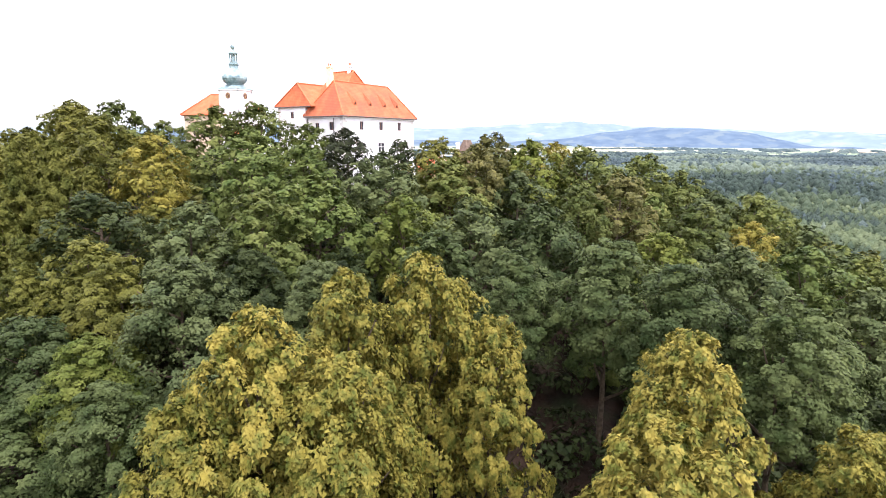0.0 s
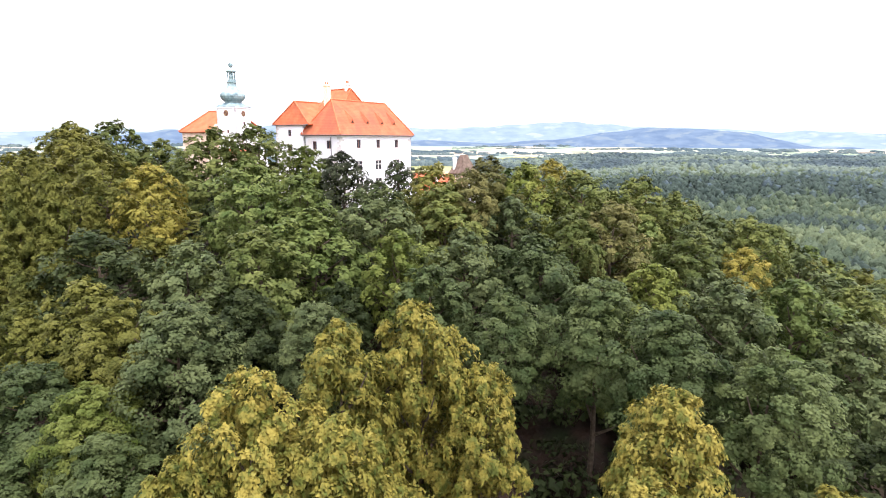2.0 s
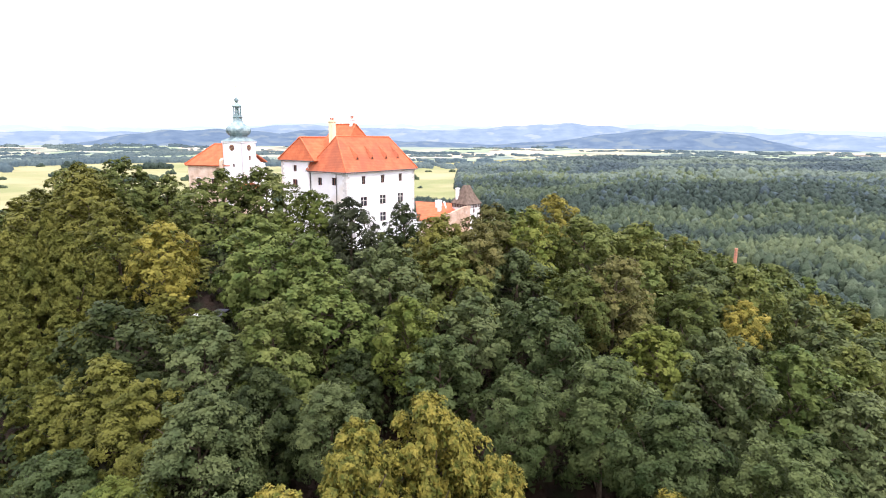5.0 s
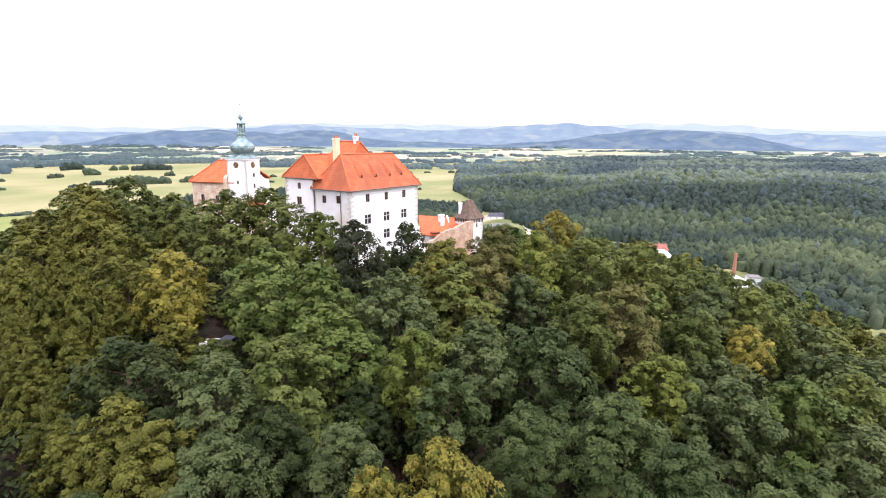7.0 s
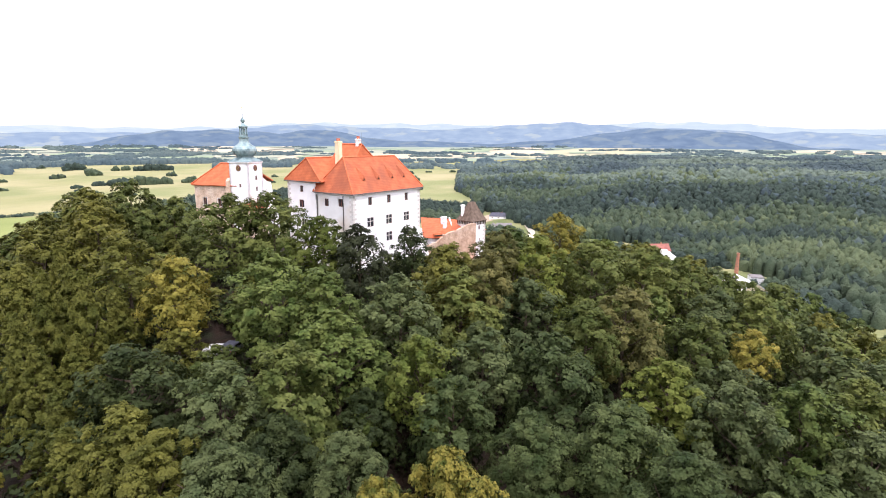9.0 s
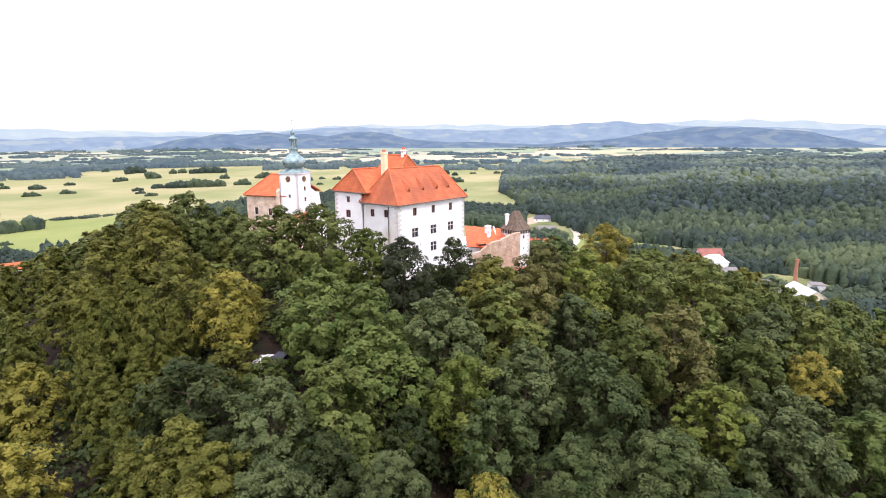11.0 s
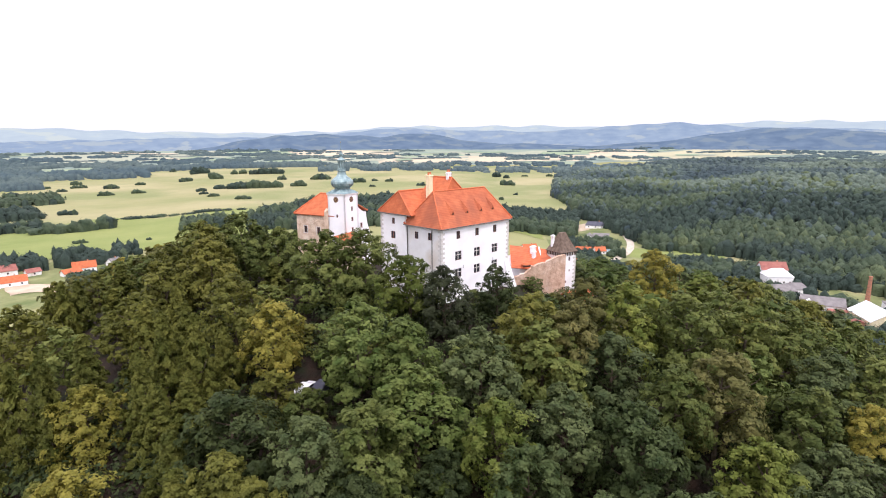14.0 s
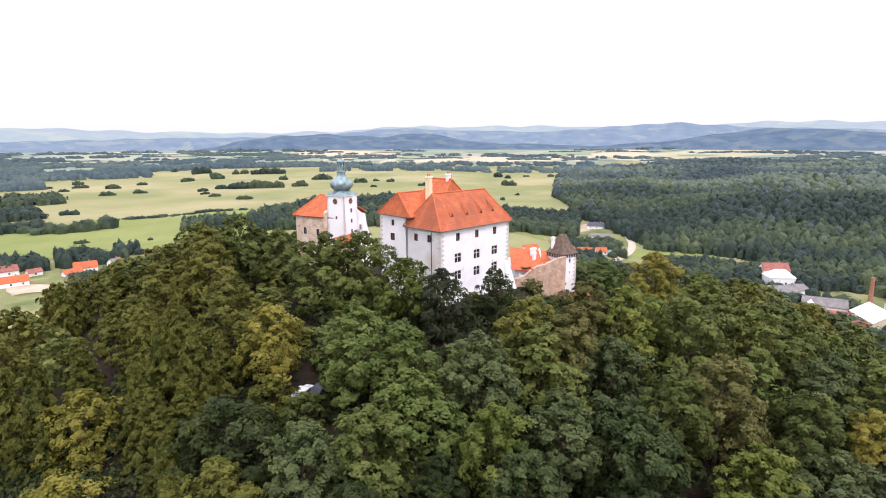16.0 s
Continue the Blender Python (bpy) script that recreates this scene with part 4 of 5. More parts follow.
for _b0, _b1, _r0, _r1, _tall, _full in ((16.5, 32.4, 2080, 2260, 17, 2.0), (8.4, 16.4, 1715, 1985, 17, 0.9), (8.4, 16.6, 2430, 2600, 15, 0.8), (12.4, 17, 2000, 2430, 16, 0.3), (1, 8.3, 1410, 2700, 16, 0.85), (17.6, 26.4, 2500, 2640, 13, 0.5),
                                        (20, 26.4, 2990, 3130, 13, 0.8), (32, 46, 1750, 2230, 14, -0.1), (45.8, 58, 1690, 1900, 13, 0.2), (58.5, 63, 1600, 2100, 13, 0.9), (46, 60, 2130, 2300, 12, 0.1), (28, 40, 2690, 2850, 12, 0.2),
                                        (60, 66, 2680, 2780, 12, 0.1), (64, 78, 3560, 3640, 14, 0.4), (77, 105, 2780, 2930, 13, 0.2), (80, 104, 3140, 3240, 13, 0.0), (1, 10, 2850, 2960, 14, 0.6), (10, 17, 3050, 3120, 12, 0.0), (40, 58, 2860, 2930, 12, 0.0), (2, 30, 3380, 3470, 14, 0.2)):
    _bands += scatter(_b0, _b1, _r0, _r1, int(_r0), keep=lambda b, r: math.sin(b * 3.1 + r / 70) + math.sin(b * 1.3 - r / 110) + 0.5 * math.sin(b * 9.7) > -_full, tall=_tall, fine=115)
_br = np.random.default_rng(91)
for _k in range(120):
    _r0, _b0 = _br.uniform(2480, 3450), _br.uniform(-2, 106)
    _bands += scatter(_b0, _b0 + _br.uniform(0.6, 4.5), _r0, _r0 + _br.uniform(15, 60), int(_r0), tall=_br.uniform(6, 12), fine=115)
wood("woodland", "bands of distant woodland between the fields", _bands, HAZED_WOOD, 9, cards=4, kind="backdrop")
_belts = []
for _b0, _b1, _r0, _r1, _tall in ((50, 59, 560, 720, 11), (9.5, 16, 428, 468, 6), (19, 24, 640, 690, 11), (22, 27, 420, 480, 10), (3, 8, 745, 790, 11), (59, 62, 400, 440, 9), (66, 76, 430, 462, 9),
                                 (86.5, 91.5, 330, 372, 9), (92, 104, 332, 350, 9), (12, 25, 797, 803, 3.0), (76, 82, 440, 470, 10), (2, 9.5, 1060, 1200, 12), (2, 8, 860, 950, 12)):
    _belts += scatter(_b0, _b1, _r0, _r1, int(_r0) + 1, tall=_tall)
_belts += scatter(25, 40, 600, 900, 651, keep=lambda b, r: r < np.interp(b, [25, 31, 40], [700, 840, 880]), tall=12)
_belts += scatter(1, 15, 508, 562, 513, keep=lambda b, r: math.sin(b * 2.9) + math.sin(b * 1.3 + r / 17) > -0.5, tall=10)
_yards = [(338, 19), (350, 24), (319, 4), (308, 12), (292, -15), (283, -14), (279, -28), (276, -41), (321, -32), (347, 157), (339, 161), (408, 188), (462, 224), (366, 140), (397, 152), (330, 135), (425, 169), (330, 175), (450, 186), (472, 205), (384, 146)]
for _row in scatter(58, 92, 300, 520, 31, tall=8.5):
    _b = math.degrees(math.atan2(_row[0] - EYE_X, _row[1] - EYE_Y))
    if min(math.hypot(_row[0] - a, _row[1] - b) for a, b in _yards) > 12 and not (64 < _b < 76 and 458 < math.hypot(_row[0] - EYE_X, _row[1] - EYE_Y) < 506) and math.sin(_row[0] / 19) + math.sin(_row[1] / 23) > -1.1:
        _belts.append(_row)
wood("woodland", "leafy tree belts at the foot of the hill", _belts, WOOD[:2], 12, cards=30)

# thickets on the meadow: bearing, distance, half width, height
THICKETS = [
    (25.9, 1169, 59.3, 22.0), (22.6, 1178, 12.9, 11.1), (27.0, 1673, 52.5, 24.5), (20.9, 1788, 29.9, 26.2),
    (22.3, 1504, 18.1, 22.0), (24.0, 1696, 10.6, 16.0), (24.8, 1714, 11.6, 19.7), (19.6, 1487, 16.3, 14.0),
    (20.9, 1141, 10.7, 8.3), (21.1, 1073, 7.9, 6.7), (21.9, 1017, 10.6, 7.4), (24.6, 948, 13.9, 8.9),
    (18.6, 2020, 9.5, 14.8), (15.8, 1432, 12.0, 9.0), (15.6, 1202, 12.6, 11.3), (13.5, 1352, 16.2, 12.7),
    (13.0, 1184, 14.2, 11.1), (9.8, 1326, 9.7, 8.3), (11.1, 1410, 16.9, 10.3), (10.9, 1529, 13.6, 11.2),
    (8.8, 1437, 6.8, 7.5), (9.7, 897, 8.0, 9.4), (10.4, 892, 5.1, 8.4), (8.5, 724, 17.4, 16.7),
    (10.4, 715, 22.4, 19.4), (12.7, 726, 12.2, 19.0), (19.5, 727, 3.8, 6.8), (20.7, 687, 14.7, 12.9),
    (10.6, 629, 6.9, 5.9), (16.0, 611, 2.6, 3.8), (51.7, 1207, 18.9, 16.4), (50.6, 1481, 10.1, 21.7),
    (51.6, 1437, 9.0, 12.0), (53.5, 1509, 10.2, 6.3), (52.6, 987, 4.1, 6.2), (51.1, 887, 4.6, 8.3),
    (42.6, 1150, 10.2, 10.8), (39.3, 1276, 10.0, 10.7), (36.2, 1263, 15.2, 14.5), (37.8, 1300, 7.5, 8.2),
    (37.5, 1136, 7.1, 5.9), (30.0, 1188, 17.4, 16.1), (32.3, 1386, 24.6, 20.3), (28.5, 1406, 11.0, 16.2),
    (56.0, 1516, 9.5, 9.5),
]
for _k, (_b, _d, _w, _h) in enumerate(THICKETS):
    _tr = np.random.default_rng(500 + _k)
    _cx, _cy = at_bearing(_b, _d)
    _w, _h = _w * 0.9, _h * 0.72
    _rad = max(1.3, min(_h * 0.5, _w * 0.8))
    _n = max(1, int(round(_w / _rad * 3.6)))
    _side = Vector((math.cos(radians(_b)), -math.sin(radians(_b))))
    _rows = []
    for _i in range(_n):
        _u = (0 if _n == 1 else (_i / (_n - 1) * 2 - 1)) * max(0.0, _w - _rad * 0.7)
        _v = _tr.uniform(-0.5, 0.5) * min(_w, 14) * 0.5
        _rows.append((_cx + _side.x * _u + math.sin(radians(_b)) * _v, _cy + _side.y * _u + math.cos(radians(_b)) * _v, _rad * _tr.uniform(0.7, 1.25), _h * _tr.uniform(0.55, 1.2) * (1 - 0.4 * (_u / _w) ** 2)))
    _ob = wood("thicket", "dark leafy thicket standing alone in the meadow", _rows, WOOD[:2], 900 + _k, "bush", 40, fine=True)
    tagged(_ob, group="thickets on the meadow", kind="thing")


# ---- buildings ----
def wall_panel(bm, m, length, z0, z1, holes, depth=0.35):
    """A wall along local x, facing local -y, with openings cut through it: holes are rows of x, z, width, height."""
    xs = sorted({0.0, length, *(h[0] - h[2] / 2 for h in holes), *(h[0] + h[2] / 2 for h in holes)})
    zs = sorted({z0, z1, *(h[1] - h[3] / 2 for h in holes), *(h[1] + h[3] / 2 for h in holes)})

    def is_open(x, z):
        return any(abs(x - h[0]) < h[2] / 2 and abs(z - h[1]) < h[3] / 2 for h in holes)

    def quad(*pts):
        bm.faces.new([bm.verts.new(m @ Vector(p)) for p in pts])

    for xa, xb in zip(xs, xs[1:]):
        for za, zb in zip(zs, zs[1:]):
            if not is_open((xa + xb) / 2, (za + zb) / 2):
                quad((xa, 0, za), (xb, 0, za), (xb, 0, zb), (xa, 0, zb))
                quad((xa, depth, zb), (xb, depth, zb), (xb, depth, za), (xa, depth, za))
    for x, z, w, h in holes:
        a, b, c, d = x - w / 2, x + w / 2, z - h / 2, z + h / 2
        quad((a, 0, c), (a, depth, c), (b, depth, c), (b, 0, c))
        quad((a, 0, d), (b, 0, d), (b, depth, d), (a, depth, d))
        quad((a, 0, c), (a, 0, d), (a, depth, d), (a, depth, c))
        quad((b, 0, c), (b, depth, c), (b, depth, d), (b, 0, d))
    quad((0, 0, z1), (length, 0, z1), (length, depth, z1), (0, depth, z1))
    quad((0, 0, z0), (0, depth, z0), (length, depth, z0), (length, 0, z0))
    quad((0, 0, z0), (0, 0, z1), (0, depth, z1), (0, depth, z0))
    quad((length, 0, z0), (length, depth, z0), (length, depth, z1), (length, 0, z1))
    return bm


def face(x, y, turn):
    """The frame of a wall that starts at x, y and runs at that turn, facing to its right."""
    return pose(x, y, 0, 0, 0, turn)


def window(parent, m, x, z, w, h, cross=True, surround=True):
    """A casement set into its reveal: frame, glazing bars, two or four panes, stone surround."""
    place = m @ Matrix.Translation((x, 0.0, z))
    t = 0.07
    frame_bm = bmesh.new()
    for args in ((-w / 2, w / 2, 0.14, 0.22, -h / 2, -h / 2 + t), (-w / 2, w / 2, 0.14, 0.22, h / 2 - t, h / 2), (-w / 2, -w / 2 + t, 0.14, 0.22, -h / 2 + t, h / 2 - t), (w / 2 - t, w / 2, 0.14, 0.22, -h / 2 + t, h / 2 - t)):
        box(frame_bm, *args)
    zc = h * 0.10
    ob = part("window", frame_bm, WINDOW_FRAME, parent, "brown timber casement window")
    ob.matrix_basis = place
    bars = boxed(-0.055, 0.055, 0.10, 0.22, -h / 2 + t, h / 2 - t)
    if cross:
        box(bars, -w / 2 + t, -0.055, 0.10, 0.22, zc - 0.055, zc + 0.055)
        box(bars, 0.055, w / 2 - t, 0.10, 0.22, zc - 0.055, zc + 0.055)
    part("mullion", bars, STONE_TRIM if cross else WINDOW_FRAME, ob)
    for xa, xb in ((-w / 2 + t, -0.055), (0.055, w / 2 - t)):
        spans = ((-h / 2 + t, zc - 0.055), (zc + 0.055, h / 2 - t)) if cross else ((-h / 2 + t, h / 2 - t),)
        for za, zb in spans:
            part("pane", boxed(xa, xb, 0.17, 0.19, za, zb), GLASS, ob)
    part("backing", boxed(-w / 2 - 0.1, w / 2 + 0.1, 0.42, 0.46, -h / 2 - 0.1, h / 2 + 0.1), ROOM, ob)
    if surround:
        bm = bmesh.new()
        for args in ((-w / 2 - 0.13, -w / 2, -0.03, 0.05, -h / 2, h / 2), (w / 2, w / 2 + 0.13, -0.03, 0.05, -h / 2, h / 2), (-w / 2 - 0.13, w / 2 + 0.13, -0.03, 0.05, h / 2, h / 2 + 0.13), (-w / 2 - 0.2, w / 2 + 0.2, -0.09, 0.05, -h / 2 - 0.12, -h / 2)):
            box(bm, *args)
        part("surround", bm, STONE_TRIM, ob)
    return ob


def roof_solid(points, planes, thick=0.22):
    """Sloping roof planes with thickness."""
    bm = solid(points, planes)
    bmesh.ops.recalc_face_normals(bm, faces=bm.faces)
    made = bmesh.ops.solidify(bm, geom=bm.faces[:], thickness=thick)
    return bm


def hip_roof(x0, x1, y0, y1, z, ridge):
    """A hipped roof over a rectangle, with its ridge between two points."""
    (ax, ay, az), (bx, by, bz) = ridge
    return roof_solid([(x0, y0, z), (x1, y0, z), (x1, y1, z), (x0, y1, z), (ax, ay, az), (bx, by, bz)],
                      [(0, 1, 5, 4), (1, 2, 5), (2, 3, 4, 5), (3, 0, 4)] if abs(bx - ax) > abs(by - ay) else [(0, 1, 4), (1, 2, 5, 4), (2, 3, 5), (3, 0, 4, 5)])


def cappings(parent, lines):
    """Rounded ridge tiles along the ridge and the hips."""
    for a, b in lines:
        a, b = Vector(a), Vector(b)
        n = max(2, int((b - a).length / 0.45))
        bm = bmesh.new()
        for k in range(n):
            p, q = a.lerp(b, k / n), a.lerp(b, (k + 0.96) / n)
            tube([p + Vector((0, 0, 0.02)), q + Vector((0, 0, 0.05))], 0.13, 0.15, 6, bm)
        part("ridge_tiles", bm, RIDGE, parent)


def quoins(parent, m, z0, z1, side=1):
    """Dressed corner stones up one corner, long and short by turns; both wall faces."""
    long_me = mesh_of("quoin", boxed(-0.012, 0.95, -0.012, 0.5, -0.22, 0.22, bevel=0.012), QUOIN)
    short_me = mesh_of("quoin", boxed(-0.012, 0.5, -0.012, 0.95, -0.22, 0.22, bevel=0.012), QUOIN)
    z, k = z0 + 0.25, 0
    while z < z1 - 0.2:
        ob = part("quoin", long_me if k % 2 else short_me, QUOIN, parent)
        ob.matrix_basis = m @ Matrix.Translation((0, 0, z))
        z += 0.47
        k += 1


def gutter(parent, points):
    bm = bmesh.new()
    for a, b in zip(points, points[1:]):
        tube([a, b], 0.10, 0.10, 8, bm)
    part("gutter", bm, GUTTER, parent, "dark zinc gutter")


def downpipe(parent, x, y, z0, z1):
    bm = tube([(x, y, z0), (x, y, z1 - 0.5), (x + 0.05, y - 0.02, z1)], 0.085, 0.085, 8)
    part("downpipe", bm, GUTTER, parent, "dark downpipe")


def chimney(parent, x, y, z0, z1, w, d, mat, name="chimney", pots=2):
    bm = boxed(x - w / 2, x + w / 2, y - d / 2, y + d / 2, z0, z1 - 0.35, bevel=0.03)
    box(bm, x - w / 2 - 0.10, x + w / 2 + 0.10, y - d / 2 - 0.10, y + d / 2 + 0.10, z1 - 0.35, z1 - 0.12, bevel=0.03)
    box(bm, x - w / 2 - 0.03, x + w / 2 + 0.03, y - d / 2 - 0.03, y + d / 2 + 0.03, z1 - 0.12, z1, bevel=0.02)
    ob = part(name, bm, mat, parent)
    for k in range(pots):
        px = x + (k - (pots - 1) / 2) * w * 0.5
        part("chimney_pot", turned([(0.16, z1), (0.14, z1 + 0.4), (0.18, z1 + 0.45), (0.18, z1 + 0.52)], 10, px, y), RIDGE, ob)
    return ob


# -- the palace: hipped main block --
palace = thing("palace", "white rendered castle palace with steep orange hipped roof", "castle")
PB = -15.5
SOUTH, WEST, EAST, NORTH = face(0.5, 0.5, 0), face(0.5, 10.5, -90), face(21.5, 0.5, 90), face(21.5, 10.5, 180)
south_holes = [(x - 0.5, z, w, h) for z, w, h in ((-1.7, 1.15, 1.6), (-5.92, 1.9, 1.85), (-9.5, 1.9, 1.85)) for x in (5.35, 11.0, 16.7)]
south_holes += [(6.31, -8.5, 0.3, 0.75), (15.55, -8.3, 0.3, 0.75)]
west_holes = [(10.5 - y, z, w, h) for y, z, w, h in ((7.7, -2.0, 1.15, 1.5), (3.7, -1.85, 1.35, 1.5), (7.7, -9.0, 1.1, 1.4))]
part("wall", wall_panel(bmesh.new(), SOUTH, 21, PB, 0.1, south_holes), WHITE, palace, "smooth white render")
part("wall", wall_panel(bmesh.new(), WEST, 10, PB, 0.1, west_holes), GREYED, palace, "greyish off-white render with blotches")
part("wall", wall_panel(bmesh.new(), EAST, 10, PB, 0.1, []), WHITE, palace)
part("wall", wall_panel(bmesh.new(), NORTH, 21, PB, 0.1, []), WHITE, palace)
for _h in south_holes[:9]:
    window(palace, SOUTH, *_h, cross=_h[1] < -3, surround=False)
for _h in south_holes[9:]:
    part("loophole", boxed(_h[0] + 0.5 - 0.2, _h[0] + 0.5 + 0.2, 0.85, 0.9, _h[1] - 0.42, _h[1] + 0.42), ROOM, palace)
for _h in west_holes:
    window(palace, WEST, *_h, cross=False, surround=False)
ridge_west, ridge_east = (3.2, 5.5, 6.75), (18.8, 5.5, 6.75)
roof = part("roof", hip_roof(-0.05, 22.05, -0.05, 11.05, 0.0, (ridge_west, ridge_east)), OLD_TILE, palace, "orange clay tiled hipped roof")
cappings(palace, [(ridge_west, ridge_east), ((0, 0, 0.15), ridge_west), ((22, 0, 0.15), ridge_east), ((0, 11, 0.15), ridge_west), ((22, 11, 0.15), ridge_east)])
part("cornice", boxed(0.18, 21.82, 0.18, 10.82, -0.40, -0.03, bevel=0.08), WHITE, palace)
gutter(palace, [(-0.1, 11, -0.05), (-0.1, -0.1, -0.05), (22.1, -0.1, -0.05), (22.1, 11, -0.05)])
downpipe(palace, 0.36, 3.0, -14, -0.2)
downpipe(palace, 0.36, 10.3, -14, -0.2)
quoins(palace, pose(0.5, 0.5, 0), -8.4, -0.4)
quoins(palace, pose(21.5, 0.5, 0, 0, 0, 90), -13.5, -0.4)
part("corner_plinth", boxed(0.30, 2.6, 0.30, 2.6, -13.5, -8.2, bevel=0.08), GREY_STONE, palace, "grey weathered masonry corner base")
part("buttress", solid([(20.2, 0.5, -9), (21.5, 0.5, -9), (20.2, 0.5, -15.5), (22.6, 0.5, -15.5), (20.2, -1.3, -15.5), (22.6, -1.3, -15.5), (21.5, 4, -9), (22.6, 4, -15.5)],
                      [(0, 1, 5, 4), (0, 4, 2), (1, 6, 7, 5), (6, 1, 0), (2, 4, 5, 7, 3)]), WHITE, palace)


def eyelet(parent, x, y, z):
    """A small pointed vent dormer on the roof slope that faces -y."""
    w, up, back = 0.52, 0.9, 2.2
    slope = 6.75 / 5.5
    bm = solid([(x - w, y, z), (x + w, y, z), (x, y - 0.1, z + up), (x, y + back, z + back * slope + 0.03)], [(0, 1, 2), (1, 3, 2), (0, 2, 3), (0, 3, 1)])
    ob = part("vent_dormer", bm, OLD_TILE, parent)
    part("opening", solid([(x - w * 0.5, y - 0.03, z + 0.05), (x + w * 0.5, y - 0.03, z + 0.05), (x, y - 0.09, z + up * 0.52), (x, y + 0.1, z + 0.2)], [(0, 1, 2), (1, 3, 2), (0, 2, 3), (0, 3, 1)]), ROOM, ob)


for _x in (5.0, 9.3, 13.6, 17.4):
    eyelet(palace, _x, 1.75, 1.75 * 6.75 / 5.5 + 0.12)

# -- taller rear block with its ridge across --
rear = thing("rear_block", "tall rear castle block with high orange roof", "castle")
part("wall", prism([(2.4, 10.6), (16.5, 10.6), (16.5, 12.4), (2.4, 12.4)], -15.5, 1.2), WHITE, rear)
part("gable", solid([(2.2, 11.9, 1.0), (16.8, 11.9, 1.0), (9.5, 11.9, 9.0), (2.2, 12.4, 1.0), (16.8, 12.4, 1.0), (9.5, 12.4, 9.0)], [(0, 1, 2), (5, 4, 3), (0, 3, 4, 1), (1, 4, 5, 2), (2, 5, 3, 0)]), WHITE, rear)
part("roof", roof_solid([(2.0, 4.2, 1.0), (17.0, 4.2, 1.0), (9.5, 6.3, 9.2), (9.5, 12.6, 9.2), (2.0, 12.6, 1.0), (17.0, 12.6, 1.0)], [(0, 1, 2), (1, 5, 3, 2), (0, 2, 3, 4)]), TILE, rear, "steep orange tiled roof")
cappings(rear, [((9.5, 6.3, 9.25), (9.5, 12.6, 9.25)), ((9.5, 6.3, 9.25), (7.1, 5.6, 6.7)), ((9.5, 6.3, 9.25), (11.9, 5.6, 6.7))])
chimney(rear, 5.6, 9.1, 3.2, 9.9, 1.05, 1.05, CREAM)
chimney(rear, 9.6, 7.4, 8.4, 10.35, 0.95, 0.7, GREYED, pots=2)
part("lightning_rod", tube([(9.5, 6.4, 9.1), (9.5, 6.4, 11.6)], 0.035, 0.012, 6), GUTTER, rear)

# -- west wing --
wing = thing("west_wing", "white castle wing with orange hipped roof", "castle")
WING_W = face(0.1, 18.7, -90)
wing_holes = [(18.7 - y, z, w, h) for y, z, w, h in ((14.45, 0.35, 1.0, 1.25), (14.6, -2.65, 1.5, 1.55), (14.2, -6.6, 1.4, 1.65))]
part("wall", wall_panel(bmesh.new(), WING_W, 8.2, -15.5, 2.05, wing_holes), WHITE, wing)
part("wall", wall_panel(bmesh.new(), face(9, 18.7, 180), 8.9, -15.5, 2.05, []), WHITE, wing)
for _h in wing_holes:
    window(wing, WING_W, *_h, cross=_h[1] < -5, surround=False)
part("roof", roof_solid([(-0.35, 8.3, 2.0), (9, 8.3, 2.0), (9, 19.1, 2.0), (-0.35, 19.1, 2.0), (0.9, 13.5, 6.5), (8.8, 13.5, 6.5)], [(0, 1, 5, 4), (2, 3, 4, 5), (3, 0, 4), (1, 2, 5)]), TILE, wing, "orange tiled hipped roof")
cappings(wing, [((0.9, 13.5, 6.55), (8.4, 13.5, 6.55)), ((-0.35, 8.3, 2.1), (0.9, 13.5, 6.55)), ((-0.35, 19.1, 2.1), (0.9, 13.5, 6.55))])
gutter(wing, [(-0.43, 19.1, 1.9), (-0.43, 8.3, 1.9)])
quoins(wing, pose(0.1, 18.7, 0, 0, 0, -90), -9, 1.8)

# -- church with onion-domed tower --
CH = pose(-4.9, 24.7, 0, 0, 0, 16.5)
tower = thing("church_tower", "white church tower with green copper onion dome", "tower")
tower.matrix_basis = CH
TS = 4.65
t_front, t_left = face(0, 0, 0), face(0, TS, -90)
front_holes = [(2.55, z, 0.7, 0.95) for z in (2.2, -0.1, -2.4)]
left_holes = [(TS - 2.2, 0.7, 0.55, 0.7)]
part("wall", wall_panel(bmesh.new(), t_front, TS, -12, 5.5, front_holes), WHITE, tower)
part("wall", wall_panel(bmesh.new(), t_left, TS, -12, 5.5, left_holes), WHITE, tower)
part("wall", wall_panel(bmesh.new(), face(TS, 0, 90), TS, -12, 5.5, []), WHITE, tower)
part("wall", wall_panel(bmesh.new(), face(TS, TS, 180), TS, -12, 5.5, []), WHITE, tower)
for _h in front_holes:
    window(tower, t_front, *_h, cross=False, surround=False)
for _h in left_holes:
    window(tower, t_left, *_h, cross=False, surround=False)


